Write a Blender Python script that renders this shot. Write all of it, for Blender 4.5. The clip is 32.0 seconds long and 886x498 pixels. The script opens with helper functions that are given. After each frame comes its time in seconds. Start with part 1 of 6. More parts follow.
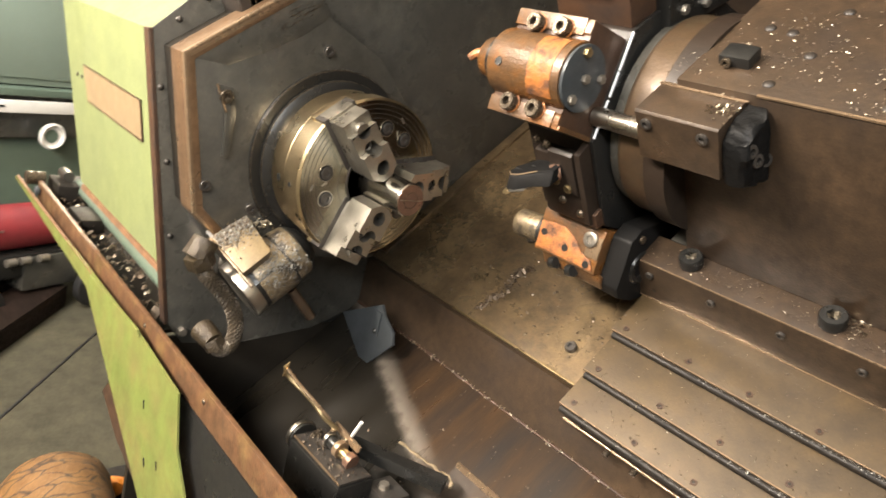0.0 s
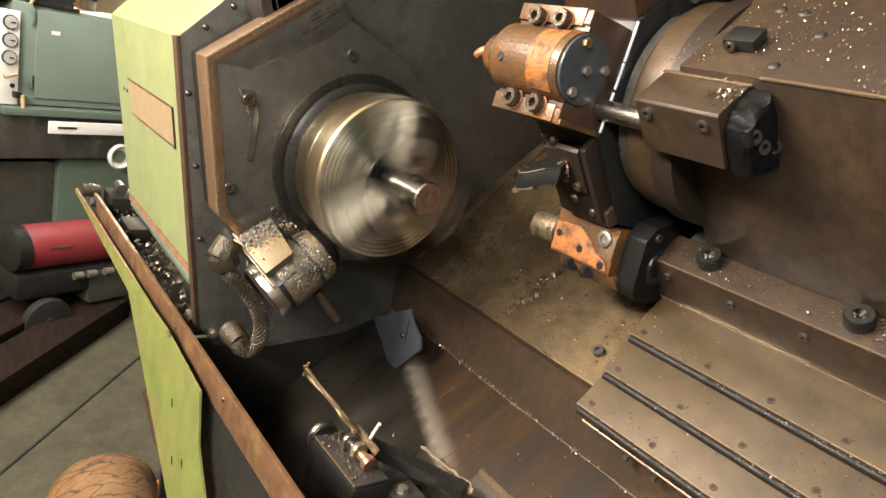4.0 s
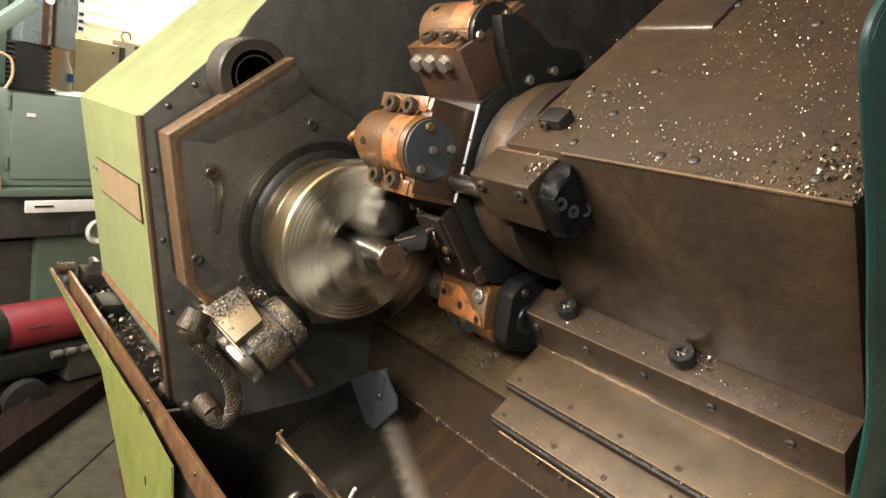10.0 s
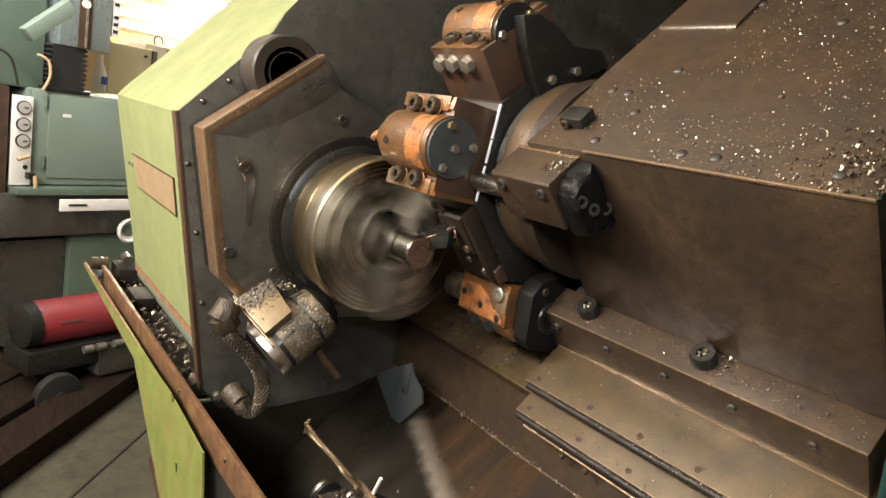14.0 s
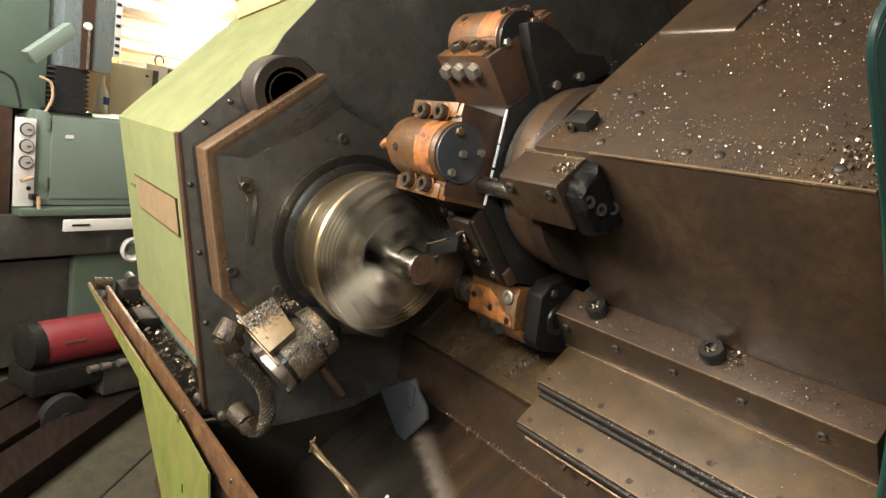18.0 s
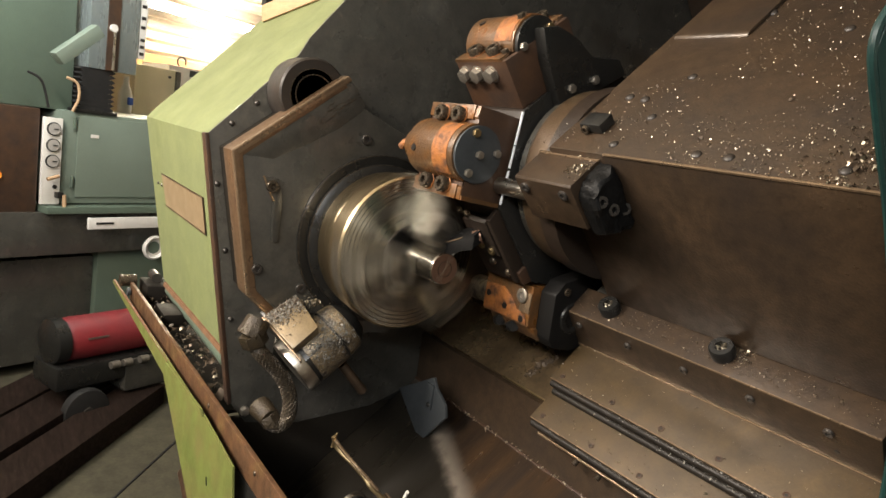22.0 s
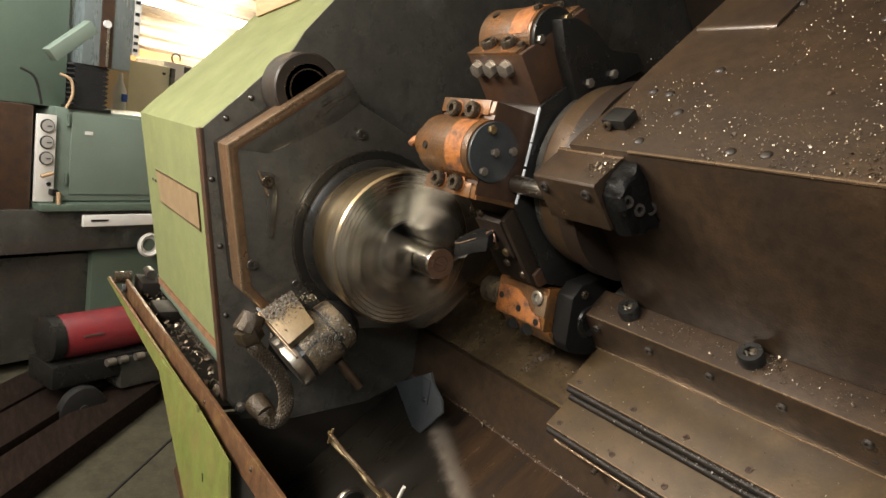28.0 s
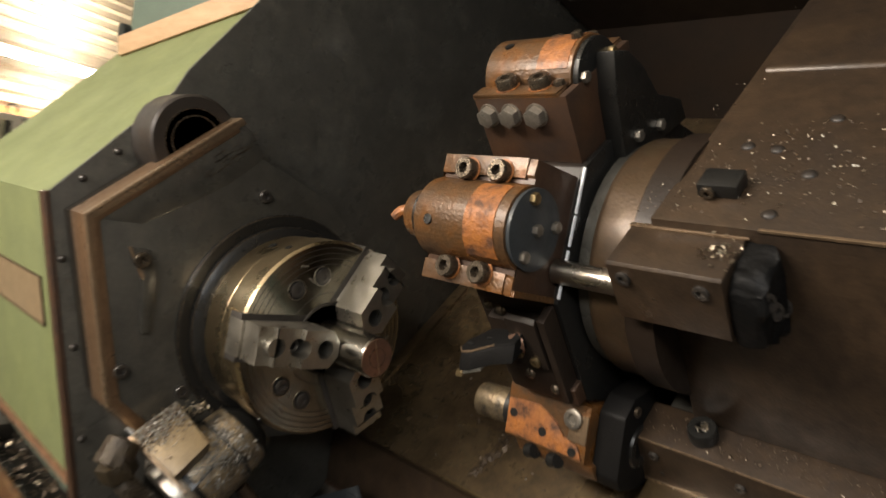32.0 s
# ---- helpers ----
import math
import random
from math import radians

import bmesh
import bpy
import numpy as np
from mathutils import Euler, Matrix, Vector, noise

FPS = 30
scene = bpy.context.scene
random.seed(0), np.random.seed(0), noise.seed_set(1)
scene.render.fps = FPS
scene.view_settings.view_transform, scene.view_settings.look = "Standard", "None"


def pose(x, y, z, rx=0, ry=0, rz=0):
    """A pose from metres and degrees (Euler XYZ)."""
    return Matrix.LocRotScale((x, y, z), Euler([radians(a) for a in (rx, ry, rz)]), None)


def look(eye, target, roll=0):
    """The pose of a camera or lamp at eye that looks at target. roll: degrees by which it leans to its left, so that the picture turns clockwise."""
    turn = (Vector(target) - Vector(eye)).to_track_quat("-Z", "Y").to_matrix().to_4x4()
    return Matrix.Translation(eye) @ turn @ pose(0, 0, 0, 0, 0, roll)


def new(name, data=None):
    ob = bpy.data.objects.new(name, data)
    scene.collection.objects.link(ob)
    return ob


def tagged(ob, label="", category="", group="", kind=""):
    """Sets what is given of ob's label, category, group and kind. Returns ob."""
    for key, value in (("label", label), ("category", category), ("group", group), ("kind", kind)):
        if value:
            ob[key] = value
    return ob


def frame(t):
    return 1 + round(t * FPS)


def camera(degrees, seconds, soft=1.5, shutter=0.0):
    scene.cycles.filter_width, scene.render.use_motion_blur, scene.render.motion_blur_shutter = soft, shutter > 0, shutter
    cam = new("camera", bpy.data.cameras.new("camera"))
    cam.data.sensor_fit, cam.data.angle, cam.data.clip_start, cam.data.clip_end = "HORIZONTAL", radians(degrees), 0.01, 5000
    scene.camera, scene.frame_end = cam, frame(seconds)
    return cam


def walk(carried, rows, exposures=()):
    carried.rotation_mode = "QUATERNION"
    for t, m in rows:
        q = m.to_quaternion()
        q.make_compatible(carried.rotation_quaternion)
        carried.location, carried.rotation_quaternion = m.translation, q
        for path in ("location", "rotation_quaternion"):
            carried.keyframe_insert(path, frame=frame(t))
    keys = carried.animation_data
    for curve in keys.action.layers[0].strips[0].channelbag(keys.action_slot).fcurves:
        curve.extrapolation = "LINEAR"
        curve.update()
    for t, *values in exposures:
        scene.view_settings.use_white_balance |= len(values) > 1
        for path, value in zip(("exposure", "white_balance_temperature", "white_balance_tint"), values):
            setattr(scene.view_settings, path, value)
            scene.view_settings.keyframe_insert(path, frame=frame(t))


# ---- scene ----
# Slant-bed turning centre. x runs along the spindle, away from the chuck; y into the machine; z up from the floor.
cam = camera(67.93, 32.0, shutter=0.45)


def aim(x, y, z, yaw, pitch, roll):
    """A camera pose from its place, heading from +y to the left, tilt and lean."""
    a, b = radians(yaw), radians(pitch)
    way = Vector((-math.sin(a) * math.cos(b), math.cos(a) * math.cos(b), math.sin(b)))
    return look((x, y, z), Vector((x, y, z)) + way, roll)


WALK = (
    (0, 0.7748, -0.6100, 1.2974, 44.34, -15.66, 14.55),
    (0.5, 0.7880, -0.5732, 1.2878, 48.57, -16.83, 16.64),
    (1, 0.7876, -0.5592, 1.3077, 49.40, -16.43, 15.78),
    (1.5, 0.8012, -0.5616, 1.3183, 51.20, -16.10, 11.01),
    (2, 0.7992, -0.5395, 1.2909, 49.68, -16.94, 10.24),
    (2.5, 0.8072, -0.5486, 1.2810, 50.61, -16.11, 11.78),
    (3, 0.8138, -0.5432, 1.2712, 50.88, -15.26, 12.57),
    (3.5, 0.8093, -0.5486, 1.2737, 50.15, -15.62, 13.22),
    (5.5, 0.8455, -0.5536, 1.2996, 51.60, -13.24, 9.91),
    (6, 0.8447, -0.5536, 1.2963, 51.32, -12.88, 10.34),
    (6.5, 0.8442, -0.5462, 1.3030, 50.38, -10.49, 9.52),
    (7, 0.8461, -0.5418, 1.3079, 49.95, -10.02, 9.27),
    (8, 0.8440, -0.5351, 1.2992, 49.82, -10.75, 9.51),
    (9, 0.8465, -0.5350, 1.2970, 50.16, -10.28, 9.45),
    (10, 0.8452, -0.5356, 1.2969, 50.21, -10.53, 9.28),
    (11, 0.8478, -0.5300, 1.2939, 49.96, -10.80, 8.98),
    (11.5, 0.8467, -0.5365, 1.2832, 51.67, -11.89, 8.37),
    (12, 0.8503, -0.5440, 1.2794, 52.33, -10.70, 8.70),
    (13, 0.8516, -0.5438, 1.2849, 51.96, -10.06, 9.12),
    (14, 0.8527, -0.5468, 1.2809, 52.27, -10.38, 9.48),
    (14.5, 0.8532, -0.5477, 1.2755, 52.24, -10.50, 9.89),
    (16.5, 0.8534, -0.5477, 1.2748, 52.16, -10.39, 10.07),
    (17, 0.8534, -0.5475, 1.2831, 52.16, -9.86, 9.55),
    (18, 0.8537, -0.5479, 1.2876, 52.66, -9.42, 8.34),
    (19, 0.8543, -0.5495, 1.2853, 52.70, -9.60, 8.57),
    (20, 0.8549, -0.5529, 1.2862, 52.99, -9.57, 8.59),
    (21, 0.8591, -0.5616, 1.2854, 53.77, -9.50, 8.73),
    (22, 0.8605, -0.5638, 1.2862, 54.02, -9.45, 8.71),
    (23, 0.8595, -0.5670, 1.2812, 54.15, -9.72, 9.05),
    (24, 0.8609, -0.5677, 1.2813, 54.16, -9.79, 9.05),
    (25, 0.8596, -0.5670, 1.2820, 54.12, -9.67, 8.96),
    (25.5, 0.8609, -0.5688, 1.2849, 54.48, -9.42, 8.24),
    (26, 0.8607, -0.5696, 1.2863, 54.63, -9.46, 8.08),
    (26.5, 0.8637, -0.5688, 1.2855, 54.59, -9.25, 8.11),
    (28.5, 0.8589, -0.5609, 1.2809, 53.49, -9.78, 8.64),
    (29, 0.8620, -0.5649, 1.2789, 53.77, -9.78, 8.76),
    (29.5, 0.8560, -0.5601, 1.2822, 53.43, -9.10, 8.23),
    (30, 0.8563, -0.5578, 1.2872, 53.18, -8.99, 7.51),
    (30.5, 0.8545, -0.5612, 1.2882, 53.75, -9.13, 7.13),
    (31, 0.8492, -0.5430, 1.3031, 52.55, -7.90, 6.12),
    (31.5, 0.8143, -0.5295, 1.3064, 51.48, -7.61, 5.58),
    (32, 0.6522, -0.5096, 1.2803, 43.23, -3.47, 7.66),
)
walk(cam, [(r[0], aim(*r[1:])) for r in WALK], exposures=((0.0, 0.58), (1.2, 0.56), (2.0, 0.48), (3.0, 0.45), (6.0, 0.12), (9.0, 0.10), (14.0, 0.06), (17.0, 0.03), (19.0, -0.25), (23.0, -0.38), (26.0, -0.42), (29.0, -0.50), (31.0, -0.68), (32.0, -0.95)))

# ---- light ----
world = bpy.data.worlds.new("world")
world.use_nodes = True
world.node_tree.nodes["Background"].inputs[0].default_value = (1.0, 0.86, 0.68, 1)
world.node_tree.nodes["Background"].inputs[1].default_value = 0.02
scene.world = world


def area_lamp(name, place, target, length, width, watts, colour):
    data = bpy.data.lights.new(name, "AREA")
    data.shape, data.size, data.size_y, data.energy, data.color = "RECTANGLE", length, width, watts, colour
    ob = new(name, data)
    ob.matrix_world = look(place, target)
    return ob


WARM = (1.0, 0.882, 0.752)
# Unseen lamps: front and left are placed to suit shadows and highlights.
area_lamp("unseen_front_key", (-0.40, -1.64, 2.03), (0.10, 0.05, 1.05), 1.3, 0.40, 144, WARM)
area_lamp("unseen_left_lamp", (-1.05, -1.35, 2.25), (-0.05, -0.1, 1.1), 1.2, 0.10, 7, WARM)
# Added fill, with no fitting: right, aisle and far end.
area_lamp("unseen_right_fill", (2.00, -1.75, 2.20), (0.0, -0.05, 1.1), 1.2, 0.16, 34, (0.92, 0.97, 1.0))
area_lamp("unseen_aisle_fill", (1.35, -2.4, 2.40), (0.15, 0.1, 1.1), 1.2, 0.20, 62, (1.0, 0.93, 0.875))
area_lamp("unseen_far_fill", (-1.60, -0.75, 2.42), (-2.7, -0.5, 1.55), 1.2, 0.10, 64, (0.95, 0.98, 0.97))
# Added in front of the corrugated wall to spread the tube's glow.
area_lamp("unseen_wall_glow", (-4.17, 1.0, 1.86), (-4.31, 0.944, 1.86), 0.08, 1.3, 27, (1.0, 0.93, 0.80))


# ---- materials ----


def material(name, base, second=None, rough=0.5, metal=0.0, scale=30.0, amount=0.6, bump=0.15, fine=400.0, third=None, third_at=0.62, emit=0.0, coat=0.0, stretch=(1, 1, 1), rough_var=0.15):
    """A worn surface: two colours mixed by large stains, speckled at a finer scale, with relief."""
    m = bpy.data.materials.new(name)
    m.use_nodes = True
    nt = m.node_tree
    bsdf = nt.nodes["Principled BSDF"]
    second = second or tuple(c * 0.6 for c in base)
    coord = nt.nodes.new("ShaderNodeTexCoord")
    mapping = nt.nodes.new("ShaderNodeMapping")
    mapping.inputs["Scale"].default_value = stretch
    nt.links.new(coord.outputs["Object"], mapping.inputs["Vector"])
    big = nt.nodes.new("ShaderNodeTexNoise")
    big.inputs["Scale"].default_value, big.inputs["Detail"].default_value, big.inputs["Roughness"].default_value = scale, 6, 0.62
    small = nt.nodes.new("ShaderNodeTexNoise")
    small.inputs["Scale"].default_value, small.inputs["Detail"].default_value = fine, 3
    for n in (big, small):
        nt.links.new(mapping.outputs["Vector"], n.inputs["Vector"])
    ramp = nt.nodes.new("ShaderNodeValToRGB")
    ramp.color_ramp.elements[0].position, ramp.color_ramp.elements[1].position = 0.5 - 0.3 * amount, 0.5 + 0.3 * amount
    ramp.color_ramp.elements[0].color, ramp.color_ramp.elements[1].color = (*second, 1), (*base, 1)
    if third:
        e = ramp.color_ramp.elements.new(third_at)
        e.color = (*third, 1)
    nt.links.new(big.outputs["Fac"], ramp.inputs["Fac"])
    mix = nt.nodes.new("ShaderNodeMix")
    mix.data_type, mix.blend_type = "RGBA", "OVERLAY"
    mix.inputs["Factor"].default_value = 0.35
    nt.links.new(ramp.outputs["Color"], mix.inputs["A"])
    nt.links.new(small.outputs["Color"], mix.inputs["B"])
    bw = nt.nodes.new("ShaderNodeRGBToBW")
    nt.links.new(small.outputs["Color"], bw.inputs["Color"])
    nt.links.new(bw.outputs["Val"], mix.inputs["B"])
    nt.links.new(mix.outputs["Result"], bsdf.inputs["Base Color"])
    rr = nt.nodes.new("ShaderNodeMapRange")
    rr.inputs["From Min"].default_value, rr.inputs["From Max"].default_value = 0.3, 0.7
    rr.inputs["To Min"].default_value, rr.inputs["To Max"].default_value = min(1, rough + rough_var), max(0.04, rough - rough_var)
    nt.links.new(big.outputs["Fac"], rr.inputs["Value"])
    nt.links.new(rr.outputs["Result"], bsdf.inputs["Roughness"])
    bsdf.inputs["Metallic"].default_value = metal
    bsdf.inputs["Coat Weight"].default_value = coat
    bsdf.inputs["Coat Roughness"].default_value = 0.2
    if bump:
        b = nt.nodes.new("ShaderNodeBump")
        b.inputs["Strength"].default_value, b.inputs["Distance"].default_value = bump, 0.002
        add = nt.nodes.new("ShaderNodeMath")
        nt.links.new(big.outputs["Fac"], add.inputs[0])
        nt.links.new(small.outputs["Fac"], add.inputs[1])
        nt.links.new(add.outputs[0], b.inputs["Height"])
        nt.links.new(b.outputs["Normal"], bsdf.inputs["Normal"])
    if emit:
        bsdf.inputs["Emission Color"].default_value = (*base, 1)
        bsdf.inputs["Emission Strength"].default_value = emit
    return m


LIME = material("lime_green_paint", (0.135, 0.158, 0.062), (0.106, 0.122, 0.048), 0.72, 0, 9, 1.0, 0.06, 250)
LIME_WORN = material("scuffed_lime_paint", (0.106, 0.118, 0.028), (0.112, 0.083, 0.025), 0.5, 0, 14, 1.0, 0.10, 250, (0.104, 0.130, 0.032))
RUST_EDGE = material("rusty_sheet_edge", (0.20, 0.10, 0.05), (0.10, 0.055, 0.03), 0.65, 0.2, 30, 1.0, 0.3)
OILY = material("oily_dark_paint", (0.078, 0.075, 0.064), (0.038, 0.036, 0.031), 0.30, 0.15, 8, 0.9, 0.14, 200, (0.050, 0.048, 0.041), 0.5, rough_var=0.15, coat=0.5)
OILY_BROWN = material("oily_brown_steel", (0.062, 0.0405, 0.0245), (0.020, 0.0128, 0.0082), 0.42, 0.25, 9, 0.75, 0.20, 320, (0.038, 0.0248, 0.0150), 0.5, rough_var=0.16, coat=0.22)
BLACK = material("blackened_steel", (0.017, 0.0165, 0.015), (0.008, 0.008, 0.0075), 0.34, 0.2, 25, 1.0, 0.15)
# Worn bronze; also colours strips that paint light along some edges.
WORN_LIT_EDGE = material("worn_lit_bronze_edge", (0.36, 0.255, 0.16), (0.15, 0.104, 0.064), 0.30, 0.70, 13, 0.9, 0.10, 300, coat=0.2)
STEEL = material("machined_steel", (0.50, 0.46, 0.40), (0.36, 0.33, 0.28), 0.30, 1.0, 20, 1.0, 0.04, 500, rough_var=0.08)
CHUCK = material("oiled_chuck_steel", (0.66, 0.54, 0.34), (0.36, 0.28, 0.17), 0.30, 1.0, 14, 1.0, 0.05, 420, rough_var=0.08)
JAW = material("ground_jaw_steel", (0.43, 0.40, 0.34), (0.28, 0.26, 0.22), 0.36, 0.95, 35, 1.0, 0.06, 600)
DARKSTEEL = material("dark_oiled_steel", (0.10, 0.09, 0.08), (0.05, 0.045, 0.04), 0.38, 0.7, 20, 1.0, 0.1, coat=0.20)
COPPER_END = material("saw_cut_end", (0.23, 0.135, 0.09), (0.12, 0.07, 0.05), 0.40, 0.7, 60, 1.0, 0.15)
PLATE = material("way_cover_steel", (0.094, 0.064, 0.030), (0.036, 0.024, 0.012), 0.44, 0.4, 7, 0.8, 0.10, 300, (0.058, 0.039, 0.019), 0.52, rough_var=0.16, coat=0.25)
RUST = material("orange_rusted_steel", (0.150, 0.060, 0.015), (0.036, 0.020, 0.011), 0.36, 0.20, 26, 0.55, 0.45, 300, (0.085, 0.044, 0.018), 0.5, coat=0.2)
RUST_BRIGHT = material("bright_rust_patches", (0.29, 0.105, 0.022), (0.060, 0.026, 0.012), 0.6, 0.15, 60, 0.5, 0.6, 260, (0.22, 0.080, 0.021), 0.5, coat=0.20)
RUST_DARK = material("brown_stained_steel", (0.070, 0.036, 0.020), (0.024, 0.014, 0.009), 0.48, 0.2, 22, 0.8, 0.2, coat=0.10)
BOLT = material("grey_bolt_steel", (0.135, 0.108, 0.076), (0.040, 0.030, 0.022), 0.28, 0.7, 120, 1.0, 0.1)
ZINC = material("zinc_bolt", (0.33, 0.31, 0.27), (0.17, 0.145, 0.115), 0.40, 0.8, 90, 1.0, 0.1)
CAP_BLUE = material("blue_grey_cap", (0.045, 0.052, 0.056), (0.026, 0.030, 0.033), 0.45, 0.2, 30, 1.0, 0.1)
BRASS = material("oily_brass", (0.36, 0.275, 0.15), (0.20, 0.15, 0.075), 0.35, 0.9, 40, 1.0, 0.1)
CAST = material("chip_caked_casting", (0.25, 0.19, 0.11), (0.034, 0.030, 0.025), 0.36, 0.6, 44, 0.5, 0.7, 300, (0.18, 0.14, 0.088), 0.5, coat=0.25)
BRONZE_RIM = material("worn_bronze_rim", (0.26, 0.165, 0.095), (0.095, 0.058, 0.034), 0.36, 0.65, 24, 0.9, 0.10, 260, coat=0.15)
BRONZE_PAINT = material("bronze_toned_paint", (0.25, 0.185, 0.10), (0.12, 0.088, 0.048), 0.42, 0.45, 16, 0.9, 0.12, 300, coat=0.2)
BRAID = material("braided_hose", (0.090, 0.070, 0.046), (0.026, 0.021, 0.016), 0.42, 0.5, 240, 0.7, 0.4)
RAIL = material("rusty_brown_bar", (0.165, 0.105, 0.044), (0.075, 0.042, 0.019), 0.46, 0.3, 18, 0.8, 0.25, 300, (0.10, 0.05, 0.025), 0.5)
BED = material("oil_stained_bed", (0.23, 0.165, 0.088), (0.050, 0.035, 0.021), 0.30, 0.6, 9, 0.75, 0.12, 260, (0.135, 0.095, 0.052), 0.5, coat=0.4, rough_var=0.14)
CHUTE = material("brown_chute_steel", (0.058, 0.033, 0.017), (0.011, 0.007, 0.0045), 0.36, 0.3, 9, 0.55, 0.15, 200, (0.030, 0.018, 0.010), 0.5, stretch=(2.2, 0.45, 0.35), coat=0.25)
PAD = material("blue_grey_rubber", (0.036, 0.041, 0.044), (0.022, 0.025, 0.027), 0.5, 0.0, 25, 1.0, 0.15)
NAMEPLATE = material("faded_tan_label", (0.185, 0.135, 0.075), (0.15, 0.108, 0.060), 0.55, 0, 20, 1.0, 0.05)
DARKGREEN = material("dark_green_paint", (0.085, 0.115, 0.085), (0.06, 0.082, 0.062), 0.45, 0, 5, 1.0, 0.06)
PALEGREEN = material("grey_green_paint", (0.15, 0.185, 0.15), (0.115, 0.145, 0.115), 0.45, 0, 4, 1.0, 0.05)
# Blue-white tone; on the turret's rear edge it paints a reflection.
PALE_WHITE = material("pale_blue_white", (0.84, 0.87, 0.90), (0.62, 0.65, 0.68), 0.40, 0.0, 60, 1.0, 0.0)
TEAL = material("teal_guard_paint", (0.012, 0.050, 0.042), (0.006, 0.016, 0.016), 0.35, 0, 9, 0.8, 0.1)
WHITE = material("white_enamel", (0.62, 0.60, 0.56), (0.50, 0.48, 0.44), 0.45, 0, 12, 1.0, 0.04)
GLASSY = material("gauge_face", (0.36, 0.34, 0.31), (0.28, 0.27, 0.25), 0.25, 0, 40, 1.0, 0.0)
SLIDEBLUE = material("ground_slide_steel", (0.30, 0.34, 0.34), (0.20, 0.24, 0.24), 0.28, 0.6, 6, 1.0, 0.03, stretch=(1, 1, 0.2))
CREAM = material("cream_cabinet_paint", (0.60, 0.55, 0.38), (0.50, 0.45, 0.32), 0.5, 0, 6, 1.0, 0.05)
CORRUGATED = material("corrugated_sheet", (0.55, 0.47, 0.36), (0.42, 0.35, 0.27), 0.5, 0.3, 5, 1.0, 0.08)
ORANGE = material("orange_wood_board", (0.50, 0.22, 0.07), (0.42, 0.18, 0.06), 0.6, 0, 10, 1.0, 0.1)
RED = material("red_tank_paint", (0.17, 0.014, 0.018), (0.10, 0.010, 0.012), 0.5, 0, 12, 1.0, 0.06)
CONCRETE = material("worn_concrete", (0.058, 0.053, 0.036), (0.039, 0.036, 0.024), 0.70, 0, 4, 1.0, 0.2, 120)
# Kept pale so the unseen walls and ceiling bounce fill light.
WALLPAINT = material("bounce_wall_paint", (0.66, 0.61, 0.52), (0.56, 0.51, 0.43), 0.8, 0, 3, 1.0, 0.1)
TIMBER = material("dark_timber", (0.020, 0.012, 0.009), (0.006, 0.004, 0.003), 0.75, 0, 14, 1.0, 0.4, 200, stretch=(1, 6, 6))
WOOD = material("pale_sawn_wood", (0.42, 0.28, 0.16), (0.30, 0.19, 0.10), 0.65, 0, 12, 1.0, 0.3, 200, stretch=(1, 5, 5))
LOG = material("cracked_log_end", (0.155, 0.078, 0.020), (0.085, 0.040, 0.011), 0.7, 0, 26, 1.0, 0.6, 160)


def crack(m, scale):
    """Dark splits along the edges of long uneven cells, bent by a noise."""
    nt = m.node_tree
    bsdf = nt.nodes["Principled BSDF"]
    old = bsdf.inputs["Base Color"].links[0].from_socket
    coord = nt.nodes.new("ShaderNodeTexCoord")
    bend = nt.nodes.new("ShaderNodeTexNoise")
    bend.inputs["Scale"].default_value, bend.inputs["Detail"].default_value = 18, 4
    nt.links.new(coord.outputs["Object"], bend.inputs["Vector"])
    add = nt.nodes.new("ShaderNodeMix")
    add.data_type, add.blend_type = "RGBA", "ADD"
    add.inputs["Factor"].default_value = 0.05
    nt.links.new(coord.outputs["Object"], add.inputs["A"])
    nt.links.new(bend.outputs["Color"], add.inputs["B"])
    mapping = nt.nodes.new("ShaderNodeMapping")
    mapping.inputs["Scale"].default_value = (1.7, 0.5, 0.5)
    mapping.inputs["Rotation"].default_value = (0, 0.2, 0.3)
    nt.links.new(add.outputs["Result"], mapping.inputs["Vector"])
    cells = nt.nodes.new("ShaderNodeTexVoronoi")
    cells.feature = "DISTANCE_TO_EDGE"
    cells.inputs["Scale"].default_value = scale
    nt.links.new(mapping.outputs["Vector"], cells.inputs["Vector"])
    rng = nt.nodes.new("ShaderNodeMapRange")
    rng.inputs["From Min"].default_value, rng.inputs["From Max"].default_value = 0.010, 0.075
    nt.links.new(cells.outputs["Distance"], rng.inputs["Value"])
    mix = nt.nodes.new("ShaderNodeMix")
    mix.data_type = "RGBA"
    mix.inputs["A"].default_value = (0.022, 0.012, 0.006, 1)
    nt.links.new(rng.outputs["Result"], mix.inputs["Factor"])
    nt.links.new(old, mix.inputs["B"])
    nt.links.new(mix.outputs["Result"], bsdf.inputs["Base Color"])


crack(LOG, 22)
CHIP = material("bright_metal_chips", (0.52, 0.46, 0.36), (0.24, 0.20, 0.14), 0.42, 1.0, 200, 1.0, 0.0)
CHIP_DARK = material("dark_metal_chips", (0.11, 0.080, 0.052), (0.045, 0.033, 0.024), 0.45, 0.5, 300, 1.0, 0.0)
CHIP_GREY = material("grey_metal_chips", (0.26, 0.25, 0.22), (0.10, 0.092, 0.080), 0.58, 0.4, 260, 1.0, 0.0)
RUBBER = material("black_rubber", (0.018, 0.017, 0.016), (0.010, 0.010, 0.010), 0.6, 0, 30, 1.0, 0.1)
RING_RUST = material("rust_smeared_ring", (0.088, 0.064, 0.038), (0.030, 0.022, 0.014), 0.42, 0.4, 18, 0.8, 0.2, 300, (0.068, 0.042, 0.022), 0.5, coat=0.2)
